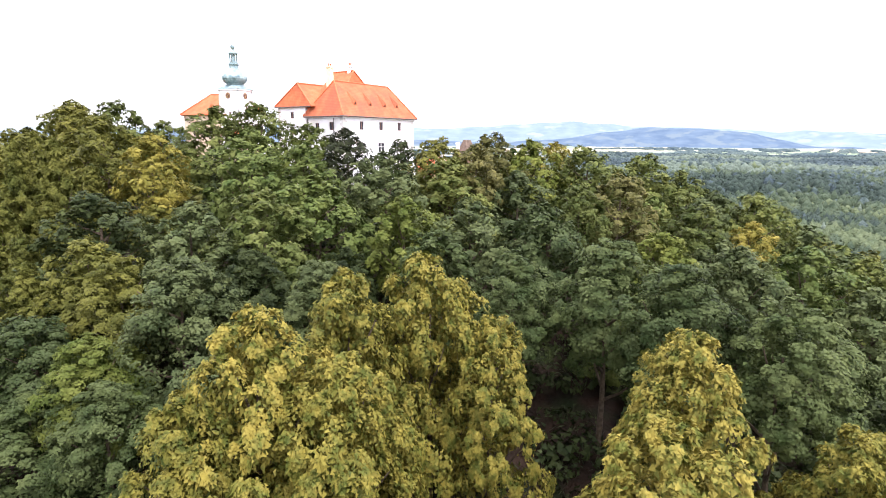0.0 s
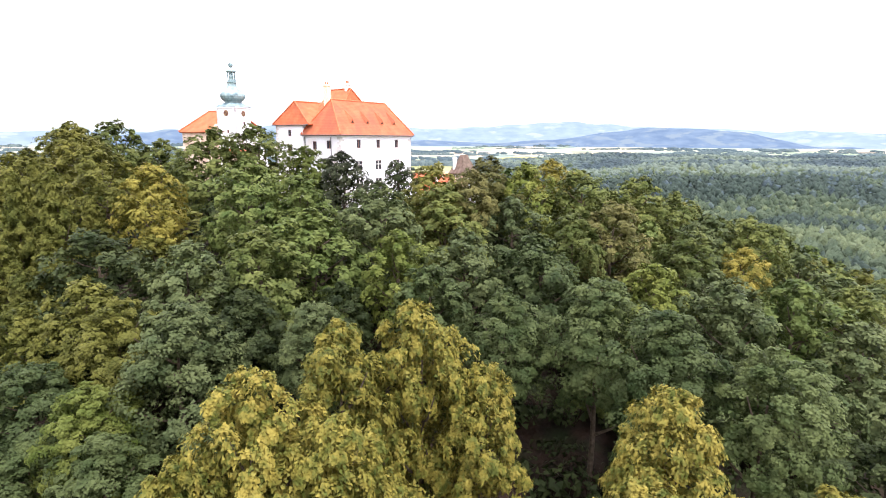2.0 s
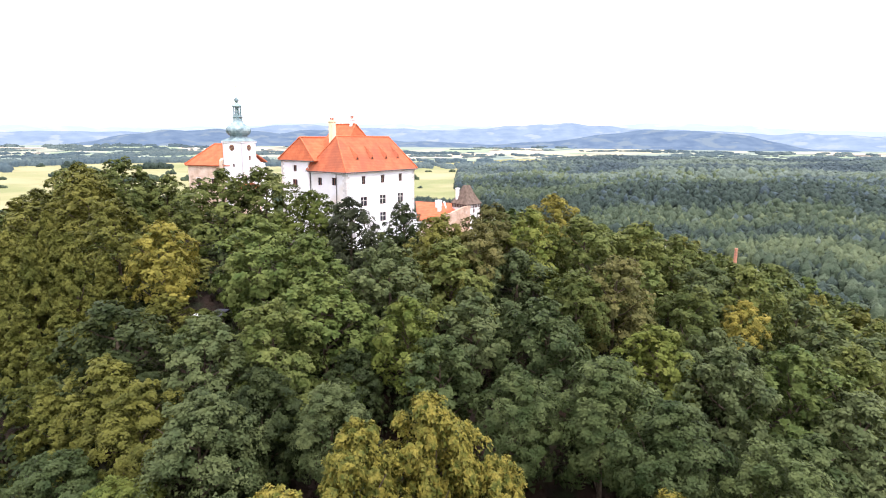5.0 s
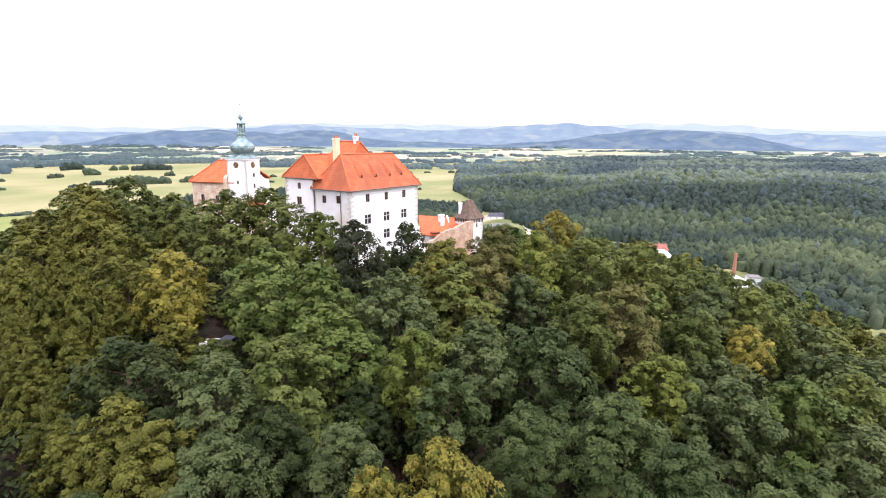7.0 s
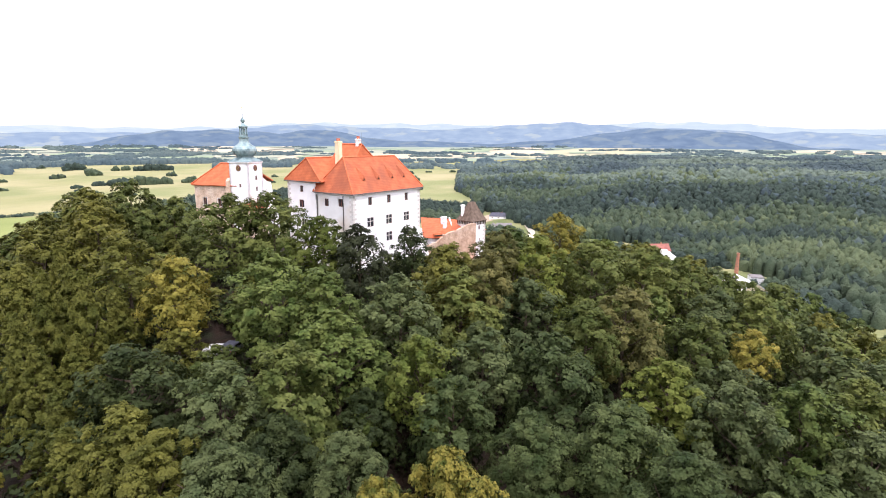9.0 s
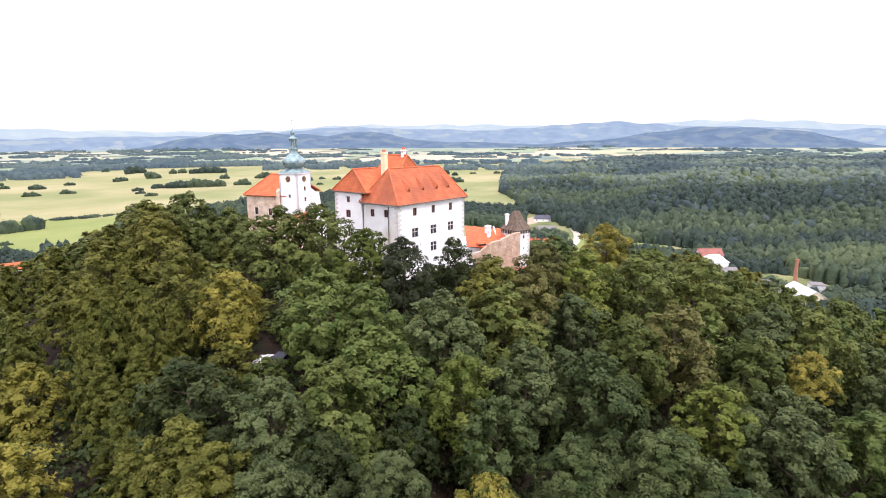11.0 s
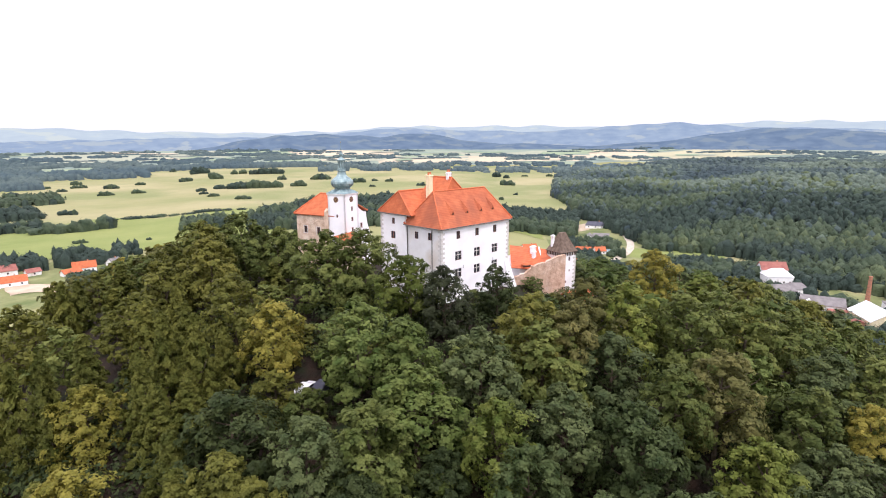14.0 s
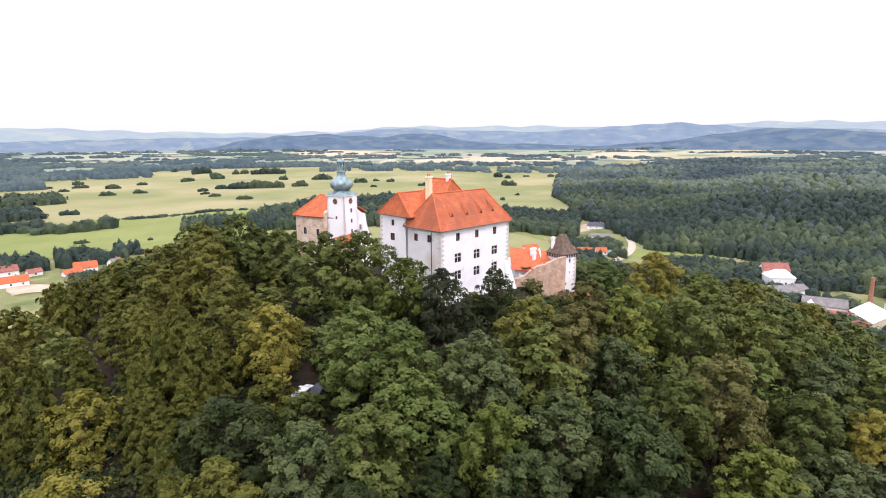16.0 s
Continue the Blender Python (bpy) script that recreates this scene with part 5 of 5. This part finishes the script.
def clock(parent, m, x, z):
    """A round dark dial in a gilt ring, with two hands and hour marks."""
    place = m @ Matrix.Translation((x, 0, z)) @ pose(0, 0, 0, 90)
    dial = part("clock", turned([(0.62, 0.0), (0.62, 0.06), (0.57, 0.08)], 32), DIAL, parent, "dark round clock face")
    dial.matrix_basis = place
    marks = bmesh.new()
    for k in range(12):
        a = 2 * math.pi * k / 12
        bmesh.ops.create_cube(marks, size=1, matrix=Matrix.Translation((0.46 * math.sin(a), 0.46 * math.cos(a), 0.09)) @ Matrix.Rotation(-a, 4, "Z") @ Matrix.Diagonal((0.05, 0.16, 0.02, 1)))
    part("hour_marks", marks, GOLD, dial)
    for a, long in ((0.9, 0.30), (3.9, 0.44)):
        bm = bmesh.new()
        bmesh.ops.create_cube(bm, size=1, matrix=Matrix.Rotation(-a, 4, "Z") @ Matrix.Translation((0, long / 2, 0.11)) @ Matrix.Diagonal((0.06, long, 0.02, 1)))
        part("pointer", bm, GOLD, dial)


clock(tower, t_front, 2.35, 4.3)
clock(tower, t_left, TS - 2.35, 4.3)
part("cornice", boxed(-0.18, TS + 0.18, -0.18, TS + 0.18, 5.30, 5.62, bevel=0.08), WHITE, tower)
_c = TS / 2
dome = part("skirt_roof", solid([(-0.25, -0.25, 5.62), (TS + 0.25, -0.25, 5.62), (TS + 0.25, TS + 0.25, 5.62), (-0.25, TS + 0.25, 5.62)] + [(_c + 1.75 * math.cos(a), _c + 1.75 * math.sin(a), 6.5) for a in [math.pi / 8 + k * math.pi / 4 for k in range(8)]],
                              [(0, 1, 10), (1, 11, 10), (1, 4, 11), (1, 2, 4), (2, 5, 4), (2, 6, 5), (2, 3, 6), (3, 7, 6), (3, 8, 7), (3, 0, 8), (0, 9, 8), (0, 10, 9), (3, 2, 1, 0), (4, 5, 6, 7, 8, 9, 10, 11)]), COPPER, tower)
part("onion_dome", turned([(1.70, 6.55), (1.72, 6.75), (2.05, 6.95), (2.35, 7.3), (2.50, 7.75), (2.44, 8.2), (2.15, 8.6), (1.72, 8.93), (1.32, 9.2), (1.05, 9.5), (0.92, 9.9), (0.88, 10.3), (1.05, 10.5), (1.05, 10.62), (0.85, 10.65)], 16, _c, _c, turn=math.pi / 16), COPPER, tower, "weathered green copper onion dome")
lantern = part("lantern", turned([(0.85, 10.65), (0.85, 10.95), (0.42, 10.96), (0.42, 12.5), (0.85, 12.52), (0.95, 12.7), (0.95, 12.82), (0.7, 13.0), (0.35, 13.25), (0.22, 13.45), (0.22, 13.55)], 16, _c, _c), COPPER, tower)
for _k in range(8):
    _a = math.pi / 8 + _k * math.pi / 4
    part("column", turned([(0.11, 10.95), (0.10, 12.53)], 8, _c + 0.72 * math.cos(_a), _c + 0.72 * math.sin(_a)), COPPER, lantern)
part("ball", turned([(0.10, 13.5), (0.34, 13.62), (0.46, 13.85), (0.46, 14.05), (0.34, 14.28), (0.12, 14.42), (0.05, 14.6)], 14, _c, _c), COPPER, tower)
part("spike", turned([(0.06, 14.4), (0.02, 16.6)], 8, _c, _c), COPPER, tower)
part("star", turned([(0.03, 16.5), (0.12, 16.6), (0.03, 16.7)], 8, _c, _c), GOLD, tower)

church = thing("church_nave", "weathered stone church nave with orange roof", "church")
church.matrix_basis = CH
n_left = face(0.35, 14.4, -90)
nave_holes = [(2.6, -2.9, 1.0, 1.6), (6.4, -3.0, 1.0, 1.6)]
part("wall", wall_panel(bmesh.new(), n_left, 9.7, -12, 0.6, nave_holes), ROUGH_STONE, church, "patchy bare stone wall with worn render")
part("wall", prism([(0.75, 4.7), (9, 4.7), (9, 14.4), (0.75, 14.4)], -12, 0.5), GREYED, church)
for _h in nave_holes:
    window(church, n_left, *_h, cross=False)
part("roof", hip_roof(-0.1, 9.4, 3.0, 14.9, 0.6, ((4.6, 3.6, 5.0), (4.6, 10.6, 5.0))), TILE, church, "orange tiled roof")
cappings(church, [((4.6, 3.6, 5.0), (4.6, 10.6, 5.0)), ((-0.1, 14.9, 0.7), (4.6, 10.6, 5.0))])
part("buttress", solid([(-0.7, 4.75, -12), (0.35, 4.75, -12), (0.35, 5.6, -12), (-0.7, 5.6, -12), (-0.25, 4.75, 1.6), (0.35, 4.75, 2.2), (0.35, 5.6, 2.2), (-0.25, 5.6, 1.6)], [(3, 2, 1, 0), (4, 5, 6, 7), (0, 1, 5, 4), (1, 2, 6, 5), (2, 3, 7, 6), (3, 0, 4, 7)]), ROUGH_STONE, church)
annex = thing("church_annex", "white church annex with a curved sloping buttress", "church")
annex.matrix_basis = CH
_prof = [(4.66, 2.7), (5.6, 2.1), (6.9, 1.2), (8.3, 0.9), (8.5, -0.4), (8.8, -1.8), (9.4, -3.4), (10.3, -5.0), (10.6, -12), (4.66, -12)]
_n = len(_prof)
part("wall", solid([(x, 0.6, z) for x, z in _prof] + [(x, 5.0, z) for x, z in _prof], [tuple(range(_n))[::-1], tuple(range(_n, 2 * _n))] + [(i, (i + 1) % _n, _n + (i + 1) % _n, _n + i) for i in range(_n)]), WHITE, annex)
window(annex, face(4.66, 0.36, 0), 1.6, -2.0, 0.65, 1.1, cross=False)
part("roof", roof_solid([(4.6, 0.25, 2.95), (8.6, 0.25, 1.1), (8.6, 7, 1.1), (4.6, 7, 2.95)], [(0, 1, 2, 3)]), TILE, annex)
gatehouse = thing("church_porch", "low stone porch with orange lean-to roof", "porch")
gatehouse.matrix_basis = CH
part("wall", prism([(-3.6, -2.4), (2.4, -2.4), (2.4, -0.05), (-3.6, -0.05)], -16, -3.55), ROUGH_STONE, gatehouse)
part("roof", roof_solid([(-3.9, -2.8, -3.65), (2.7, -2.8, -3.65), (2.7, -0.04, -2.9), (-3.9, -0.04, -2.9)], [(0, 1, 2, 3)], 0.14), TILE, gatehouse)

# -- gate tower with shingled roof --
gate = thing("gate_tower", "small white watchtower with steep grey-brown shingled roof", "tower")
gate.matrix_basis = pose(32.3, -6.4, 0, 0, 0, -12)
GS, GB = 5.4, -23.0
g_front, g_left = face(0.35, 0.35, 0), face(0.35, GS - 0.35, -90)
gf_holes = [(2.6, -10.2, 0.6, 1.0), (2.7, -13.0, 0.4, 0.5), (1.6, -15.6, 0.5, 0.6)]
part("wall", wall_panel(bmesh.new(), g_front, GS - 0.7, GB, -8.5, gf_holes), WHITE, gate, "white rendered tower wall")
part("wall", wall_panel(bmesh.new(), g_left, GS - 0.7, GB, -8.5, []), GREYED, gate)
part("wall", wall_panel(bmesh.new(), face(GS - 0.35, 0.35, 90), GS - 0.7, GB, -8.5, []), WHITE, gate)
part("wall", wall_panel(bmesh.new(), face(GS - 0.35, GS - 0.35, 180), GS - 0.7, GB, -8.5, []), WHITE, gate)
for _h in gf_holes:
    window(gate, g_front, *_h, cross=False, surround=False)
for _k in range(9):
    _u = 0.5 + _k * 0.55
    part("rafter", boxed(_u - 0.10, _u + 0.10, 0.16, 0.5, -9.45, -8.62), TIMBER, gate)
    part("rafter", boxed(0.16, 0.5, _u - 0.10, _u + 0.10, -9.45, -8.62), TIMBER, gate)
_tiers = ((0.04, -8.55), (0.35, -8.05), (0.95, -6.9), (1.55, -5.5), (1.95, -4.3))
_pts, _fc = [], []
for _i, (_in, _z) in enumerate(_tiers):
    _iy = min(_in * 1.15, GS / 2 - 0.05)
    _pts += [(_in, _iy, _z), (GS - _in, _iy, _z), (GS - _in, GS - _iy, _z), (_in, GS - _iy, _z)]
    if _i:
        for _j in range(4):
            _fc.append((4 * _i - 4 + _j, 4 * _i - 4 + (_j + 1) % 4, 4 * _i + (_j + 1) % 4, 4 * _i + _j))
_fc.append(tuple(range(4 * len(_tiers) - 4, 4 * len(_tiers))))
part("roof", roof_solid(_pts, _fc, 0.15), SHINGLE, gate, "steep flared shingle roof")
chimney(gate, 0.9, 3.9, -8.6, -4.9, 0.7, 0.6, WHITE, pots=0)
quoins(gate, pose(0.35, 0.35, 0), -16, -9)
quoins(gate, pose(GS - 0.35, 0.35, 0, 0, 0, 90), -16, -9)


# -- curtain wall of rough stone --
def rough_wall(points, thick, seed):
    """A ragged wall along points of x, y, top, down to z -23."""
    rng = np.random.default_rng(seed)
    bm = bmesh.new()
    cols = []
    for (xa, ya, za), (xb, yb, zb) in zip(points, points[1:]):
        n = max(3, int(math.hypot(xb - xa, yb - ya) / 0.5))
        d = Vector((xb - xa, yb - ya, 0)).normalized()
        nrm = Vector((d.y, -d.x, 0))
        for k in range(n + 1):
            f = k / n
            c = Vector((xa + (xb - xa) * f, ya + (yb - ya) * f, 0))
            top = za + (zb - za) * f + rng.uniform(-0.22, 0.22)
            col = []
            for s in (1, -1):
                for lv in range(9):
                    z = -23 + (top + 23) * lv / 8
                    col.append(bm.verts.new(c + s * nrm * (thick / 2 + rng.uniform(-0.07, 0.07)) + Vector((0, 0, z))))
            cols.append(col)
    for a, b in zip(cols, cols[1:]):
        for lv in range(8):
            bm.faces.new((a[lv], b[lv], b[lv + 1], a[lv + 1]))
            bm.faces.new((b[9 + lv], a[9 + lv], a[10 + lv], b[10 + lv]))
        bm.faces.new((a[8], b[8], b[17], a[17]))
    for c in (cols[0], cols[-1]):
        bm.faces.new(c[:9] + c[9:][::-1])
    bmesh.ops.recalc_face_normals(bm, faces=bm.faces)
    return bm


curtain = tagged(new("curtain_wall", mesh_of("curtain_wall", rough_wall([(22.6, 0.4, -14.0), (24.2, -0.8, -13.2), (26.2, -2.4, -11.6), (26.25, -2.45, -11.2), (28.8, -4.5, -10.2), (31.2, -6.4, -8.9), (32.4, -7.3, -8.8)], 0.9, 7), CURTAIN_STONE)), "ragged old stone curtain wall beside the watchtower", "wall")

# -- service building behind the curtain wall --
service = thing("service_building", "low castle building with wide orange tiled roof", "building")
part("wall", prism([(27, 1.5), (39, -4), (44, 8), (32, 14)], -18, -12.3), WHITE, service)
part("roof", roof_solid([(25.8, 2.9, -12.3), (29.2, -3.2, -12.3), (33.5, 9.5, -8.9), (36.2, -3.0, -8.9), (43, 14, -12.3), (45, -3, -12.3)], [(0, 1, 3, 2), (2, 3, 5, 4), (1, 5, 3), (0, 2, 4)]), TILE, service)
chimney(service, 33.2, 2.2, -12, -8.1, 1.5, 0.8, WHITE, pots=0)
chimney(service, 31.4, 0.6, -12.4, -8.8, 0.8, 0.7, WHITE, pots=0)
part("firewall", solid([(30.6, -2.6, -13), (31.1, -2.6, -13), (35.4, 1.9, -13), (34.9, 1.9, -13), (30.6, -2.6, -11.4), (31.1, -2.6, -11.4), (35.4, 1.9, -8.5), (34.9, 1.9, -8.5)],
                       [(3, 2, 1, 0), (4, 5, 6, 7), (0, 1, 5, 4), (1, 2, 6, 5), (2, 3, 7, 6), (3, 0, 4, 7)]), WHITE, service, "white rendered firewall above the tiles")
eyebrow = part("eyebrow_window", turned([(0.95, 0.0), (0.85, 0.45), (0.5, 0.72), (0.1, 0.82)], 16), TILE, service)
eyebrow.matrix_basis = pose(28.3, 0.6, -11.75, 12, 0, -30) @ Matrix.Diagonal((1.3, 0.9, 0.8, 1))
part("opening", boxed(-0.75, 0.75, -1.02, -0.7, 0.04, 0.34, bevel=0.05), ROOM, eyebrow)


# ---- village, works and parking place ----
def house(label, x, y, turn, length, width, eaves, rise, wall_mat, roof_mat, hip=0.0, windows=3, category="house", smoke=True):
    """A gabled or half-hipped house: walls, roof, windows, chimney."""
    z = float(land_height(x, y))
    ob = thing("house", label, category, x, y, z, turn, group="buildings at the foot of the hill")
    a, b = length / 2, width / 2
    part("wall", prism([(-a, -b), (a, -b), (a, b), (-a, b)], -2.0, eaves), wall_mat, ob)
    g = bmesh.new()
    if hip < 0.1:
        solid([(-a, -b, eaves), (-a, b, eaves), (-a, 0, eaves + rise), (a, -b, eaves), (a, b, eaves), (a, 0, eaves + rise)], [(0, 1, 2)[::-1], (3, 4, 5), (0, 2, 5, 3), (1, 4, 5, 2), (0, 3, 4, 1)], g)
        part("gable", g, wall_mat, ob)
    else:
        g.free()
    o = 0.45
    ends = (a - hip, a - hip) if hip else (a + o, a + o)
    part("roof", roof_solid([(-a - o, -b - o, eaves - 0.15), (a + o, -b - o, eaves - 0.15), (a + o, b + o, eaves - 0.15), (-a - o, b + o, eaves - 0.15), (-ends[0], 0, eaves + rise + 0.2), (ends[1], 0, eaves + rise + 0.2)],
                            [(0, 1, 5, 4), (2, 3, 4, 5)] + ([(1, 2, 5), (3, 0, 4)] if hip else []), 0.25), roof_mat, ob)
    for side in (-1, 1):
        for k in range(windows):
            u = -a + length * (k + 0.5) / windows
            w = part("window", boxed(u - 0.55, u + 0.55, side * b - 0.04, side * b + 0.04, eaves * 0.35, eaves * 0.35 + 1.3), WINDOW_FRAME, ob)
            part("pane", boxed(u - 0.47, u + 0.47, side * b - 0.06, side * b + 0.06, eaves * 0.35 + 0.08, eaves * 0.35 + 1.22), GLASS, w)
    if smoke:
        part("chimney", boxed(a * 0.3, a * 0.3 + 0.7, -0.4, 0.4, eaves + rise * 0.6, eaves + rise + 1.2, bevel=0.04), BRICK, ob)
    return ob


house("house with a bright orange tiled roof by the field", 18, 405, -8, 15, 9, 4.0, 4.2, WHITE, TILE)
house("low orange-roofed outbuilding beside a yard", 8, 399, 14, 12, 7, 2.6, 2.4, GREYED, TILE, windows=2, smoke=False)
house("white cottage with an orange tiled roof", -29, 393, -4, 20, 9, 3.4, 3.6, WHITE, TILE)
house("barn with a dull red roof", -32, 434, 5, 24, 11, 4.0, 3.6, GREYED, MAROON_ROOF, windows=2, smoke=False)
house("small outbuilding with a dull red roof", -12, 420, 10, 9, 7, 3.0, 2.2, GREYED, MAROON_ROOF, windows=1, smoke=False)
house("small shed with a grey roof", 40, 414, 30, 9, 7, 3.0, 3.0, WHITE, GREY_ROOF, windows=1)
house("white house with a slate-blue roof beside the road", 464, 226, -64, 21, 9, 3.4, 3.6, WHITE, BLUE_ROOF, hip=2.0)
house("grey low building with pale walls", 411, 190, -62, 15, 10, 3.2, 2.2, GREYED, GREY_ROOF, windows=3, smoke=False)
house("shed with a grey roof and pale gable", 402, 198, 25, 9, 7, 3.4, 2.4, WHITE, GREY_ROOF, windows=2, smoke=False)
house("cottage with an orange roof", 338, 166, -58, 13, 8, 3.0, 3.2, WHITE, TILE, windows=2)
house("cottage with an orange roof", 349, 157, -40, 9, 8, 3.0, 3.0, WHITE, TILE, windows=2)
house("small kiosk with a teal roof by the road", 354, 149, -60, 7, 6, 2.6, 1.4, WHITE, COPPER, windows=2, smoke=False)
house("cottage with a dull red roof", 330, 178, -24, 12, 8, 3.0, 3.0, WHITE, MAROON_ROOF, windows=2)
house("cottage with an orange roof near the castle hill", 300, 196, -30, 12, 8, 3.0, 3.2, WHITE, TILE, windows=2)
house("small shed with an orange tiled roof below the watchtower", 30.5, -11.8, -20, 5.5, 4.5, 5.4, 1.8, WHITE, TILE, windows=1, category="shed", smoke=False)
house("large white house with a pale hipped roof", 338, 19, -50, 16, 11.5, 7.0, 4.4, WHITE, WHITE_ROOF, hip=4.5, windows=4, smoke=False)
house("tall house with a dull red roof", 349, 25, -50, 17, 9, 8.6, 4.6, WHITE, MAROON_ROOF, windows=4)
house("white-walled store with a grey roof", 319, 4, -50, 12, 10, 5.0, 2.8, WHITE, GREY_ROOF, hip=2.5, windows=2, smoke=False)
house("low works hall with a brown-grey sheet roof", 308, 14, -44, 22, 15, 4.6, 2.4, GREYED, GREY_ROOF, windows=4, smoke=False)
house("long works hall with a grey sheet roof", 293, -15, -74, 21, 14, 5.0, 3.2, GREYED, GREY_ROOF, windows=4, smoke=False)
house("small store with a white sheet roof", 284, -10, 8, 11, 8, 3.6, 3.4, WHITE, WHITE_ROOF, windows=2, smoke=False)
house("low brick building with a dull red roof", 281, -27, -70, 13, 8, 4.0, 1.4, BRICK, MAROON_ROOF, windows=3, smoke=False)
house("works hall with a broad white roof", 277, -42, 34, 22, 17, 6.5, 5.0, CREAM, WHITE_ROOF, windows=3, smoke=False)
house("brick lean-to beside the works", 265, -34, 34, 5, 8, 5.0, 1.2, BRICK, MAROON_ROOF, windows=1, smoke=False)

_sx, _sy = 321.0, -32.5
_sz = float(land_height(_sx, _sy))
stack = thing("factory_chimney", "tall tapering red brick factory chimney", "chimney", _sx, _sy, _sz)
part("plinth", boxed(-1.6, 1.6, -1.6, 1.6, -1.5, 2.6, bevel=0.1), BRICK, stack)
part("shaft", turned([(1.35, 2.6), (0.85, 17.2), (1.05, 17.4), (1.05, 18.0), (0.8, 18.1)], 16), BRICK, stack)
for _k in range(6):
    part("iron_band", turned([(1.36 - 0.075 * _k, 4.6 + 2.2 * _k), (1.36 - 0.075 * _k, 4.75 + 2.2 * _k)], 16), GUTTER, stack)
_sx, _sy = 307.0, -45.0
silo = thing("storage_tank", "white boxy storage tank beside the works", "tank", _sx, _sy, float(land_height(_sx, _sy)), 20)
part("body", boxed(-4.3, 4.3, -3.6, 3.6, -1, 7.0, bevel=0.15), WHITE_ROOF, silo)
part("lid", boxed(-4.5, 4.5, -3.8, 3.8, 7.0, 7.4, bevel=0.08), GREY_ROOF, silo)


def lane(name, label, points, width, mat):
    """A track laid over the land along a line of plan points."""
    pts = [Vector(p) for p in points]
    left, right = [], []
    for k, p in enumerate(pts):
        d = (pts[min(k + 1, len(pts) - 1)] - pts[max(k - 1, 0)]).normalized()
        left.append(p + Vector((-d.y, d.x)) * width / 2)
        right.append(p - Vector((-d.y, d.x)) * width / 2)
    xs = np.array([[p.x for p in left], [p.x for p in right]])
    ys = np.array([[p.y for p in left], [p.y for p in right]])
    return tagged(new(name, grid_mesh(name, xs, ys, land_height(xs, ys) + 0.5, mat)), label, "road", kind="structure")


lane("road", "pale gravel road winding past the houses", [(322, 126), (332, 134), (348, 137), (366, 140), (384, 146), (397, 152), (412, 160), (425, 169), (450, 186), (472, 205), (491, 219), (520, 245)], 6.5, ROAD)
lane("road", "pale track along the works", [(282, -75), (297, -66), (318, -58), (345, -52)], 6, ROAD)
patch("yard", "bare earth yard beside the houses", "yard", YARD, 5.0, 8.4, 425, 452, lift=0.5)
patch("yard", "bare earth patch by the road", "yard", YARD, 58.5, 60.2, 590, 640, lift=0.5)


# -- parking place in the wood --
def parked_car(x, y, turn, paint, label):
    """A small parked car: body, cabin glass, bumpers, lamps, wheels with tyres and rims."""
    z = float(land_height(x, y)) + 0.12
    car = thing("car", label, "car", x, y, z, turn)
    prof = [(-2.1, 0.35), (2.1, 0.35), (2.12, 0.75), (1.95, 0.92), (0.95, 1.0), (0.35, 1.45), (-1.2, 1.48), (-1.85, 1.05), (-2.1, 0.95)]
    n = len(prof)
    bm = solid([(u, -0.82, w) for u, w in prof] + [(u, 0.82, w) for u, w in prof], [tuple(range(n)), tuple(range(n, 2 * n))[::-1]] + [(i, n + i, n + (i + 1) % n, (i + 1) % n) for i in range(n)])
    bmesh.ops.recalc_face_normals(bm, faces=bm.faces)
    bmesh.ops.bevel(bm, geom=bm.edges[:], offset=0.06, segments=2, affect="EDGES")
    part("body", bm, paint, car)
    part("windscreen", solid([(0.98, -0.7, 1.03), (0.98, 0.7, 1.03), (0.42, 0.62, 1.44), (0.42, -0.62, 1.44), (0.9, 0, 1.0)], [(0, 1, 2, 3), (0, 4, 1), (0, 3, 4), (1, 4, 2), (2, 4, 3)]), GLASS, car)
    for s in (-1, 1):
        part("side_window", boxed(-1.25, 0.45, s * 0.83 - 0.015, s * 0.83 + 0.015, 1.02, 1.36), GLASS, car)
        part("headlight", boxed(2.04, 2.13, s * 0.62 - 0.16, s * 0.62 + 0.16, 0.68, 0.82, bevel=0.02), WHITE_ROOF, car)
        part("tail_light", boxed(-2.13, -2.04, s * 0.66 - 0.10, s * 0.66 + 0.10, 0.75, 0.95, bevel=0.02), MAROON_ROOF, car)
        for u in (-1.3, 1.3):
            wheel = part("wheel", turned([(0.31, -0.1), (0.31, 0.1)], 18), DIAL, car)
            wheel.matrix_basis = Matrix.Translation((u, s * 0.76, 0.31)) @ pose(0, 0, 0, 90)
            part("rim", turned([(0.19, -0.12), (0.19, 0.12)], 12), GUTTER, wheel)
    return car


parked_car(-36.6, -10.4, 28, WHITE_ROOF, "white parked car under the trees")
parked_car(-34.6, -11.6, 28, BLUE_ROOF, "dark parked car under the trees")
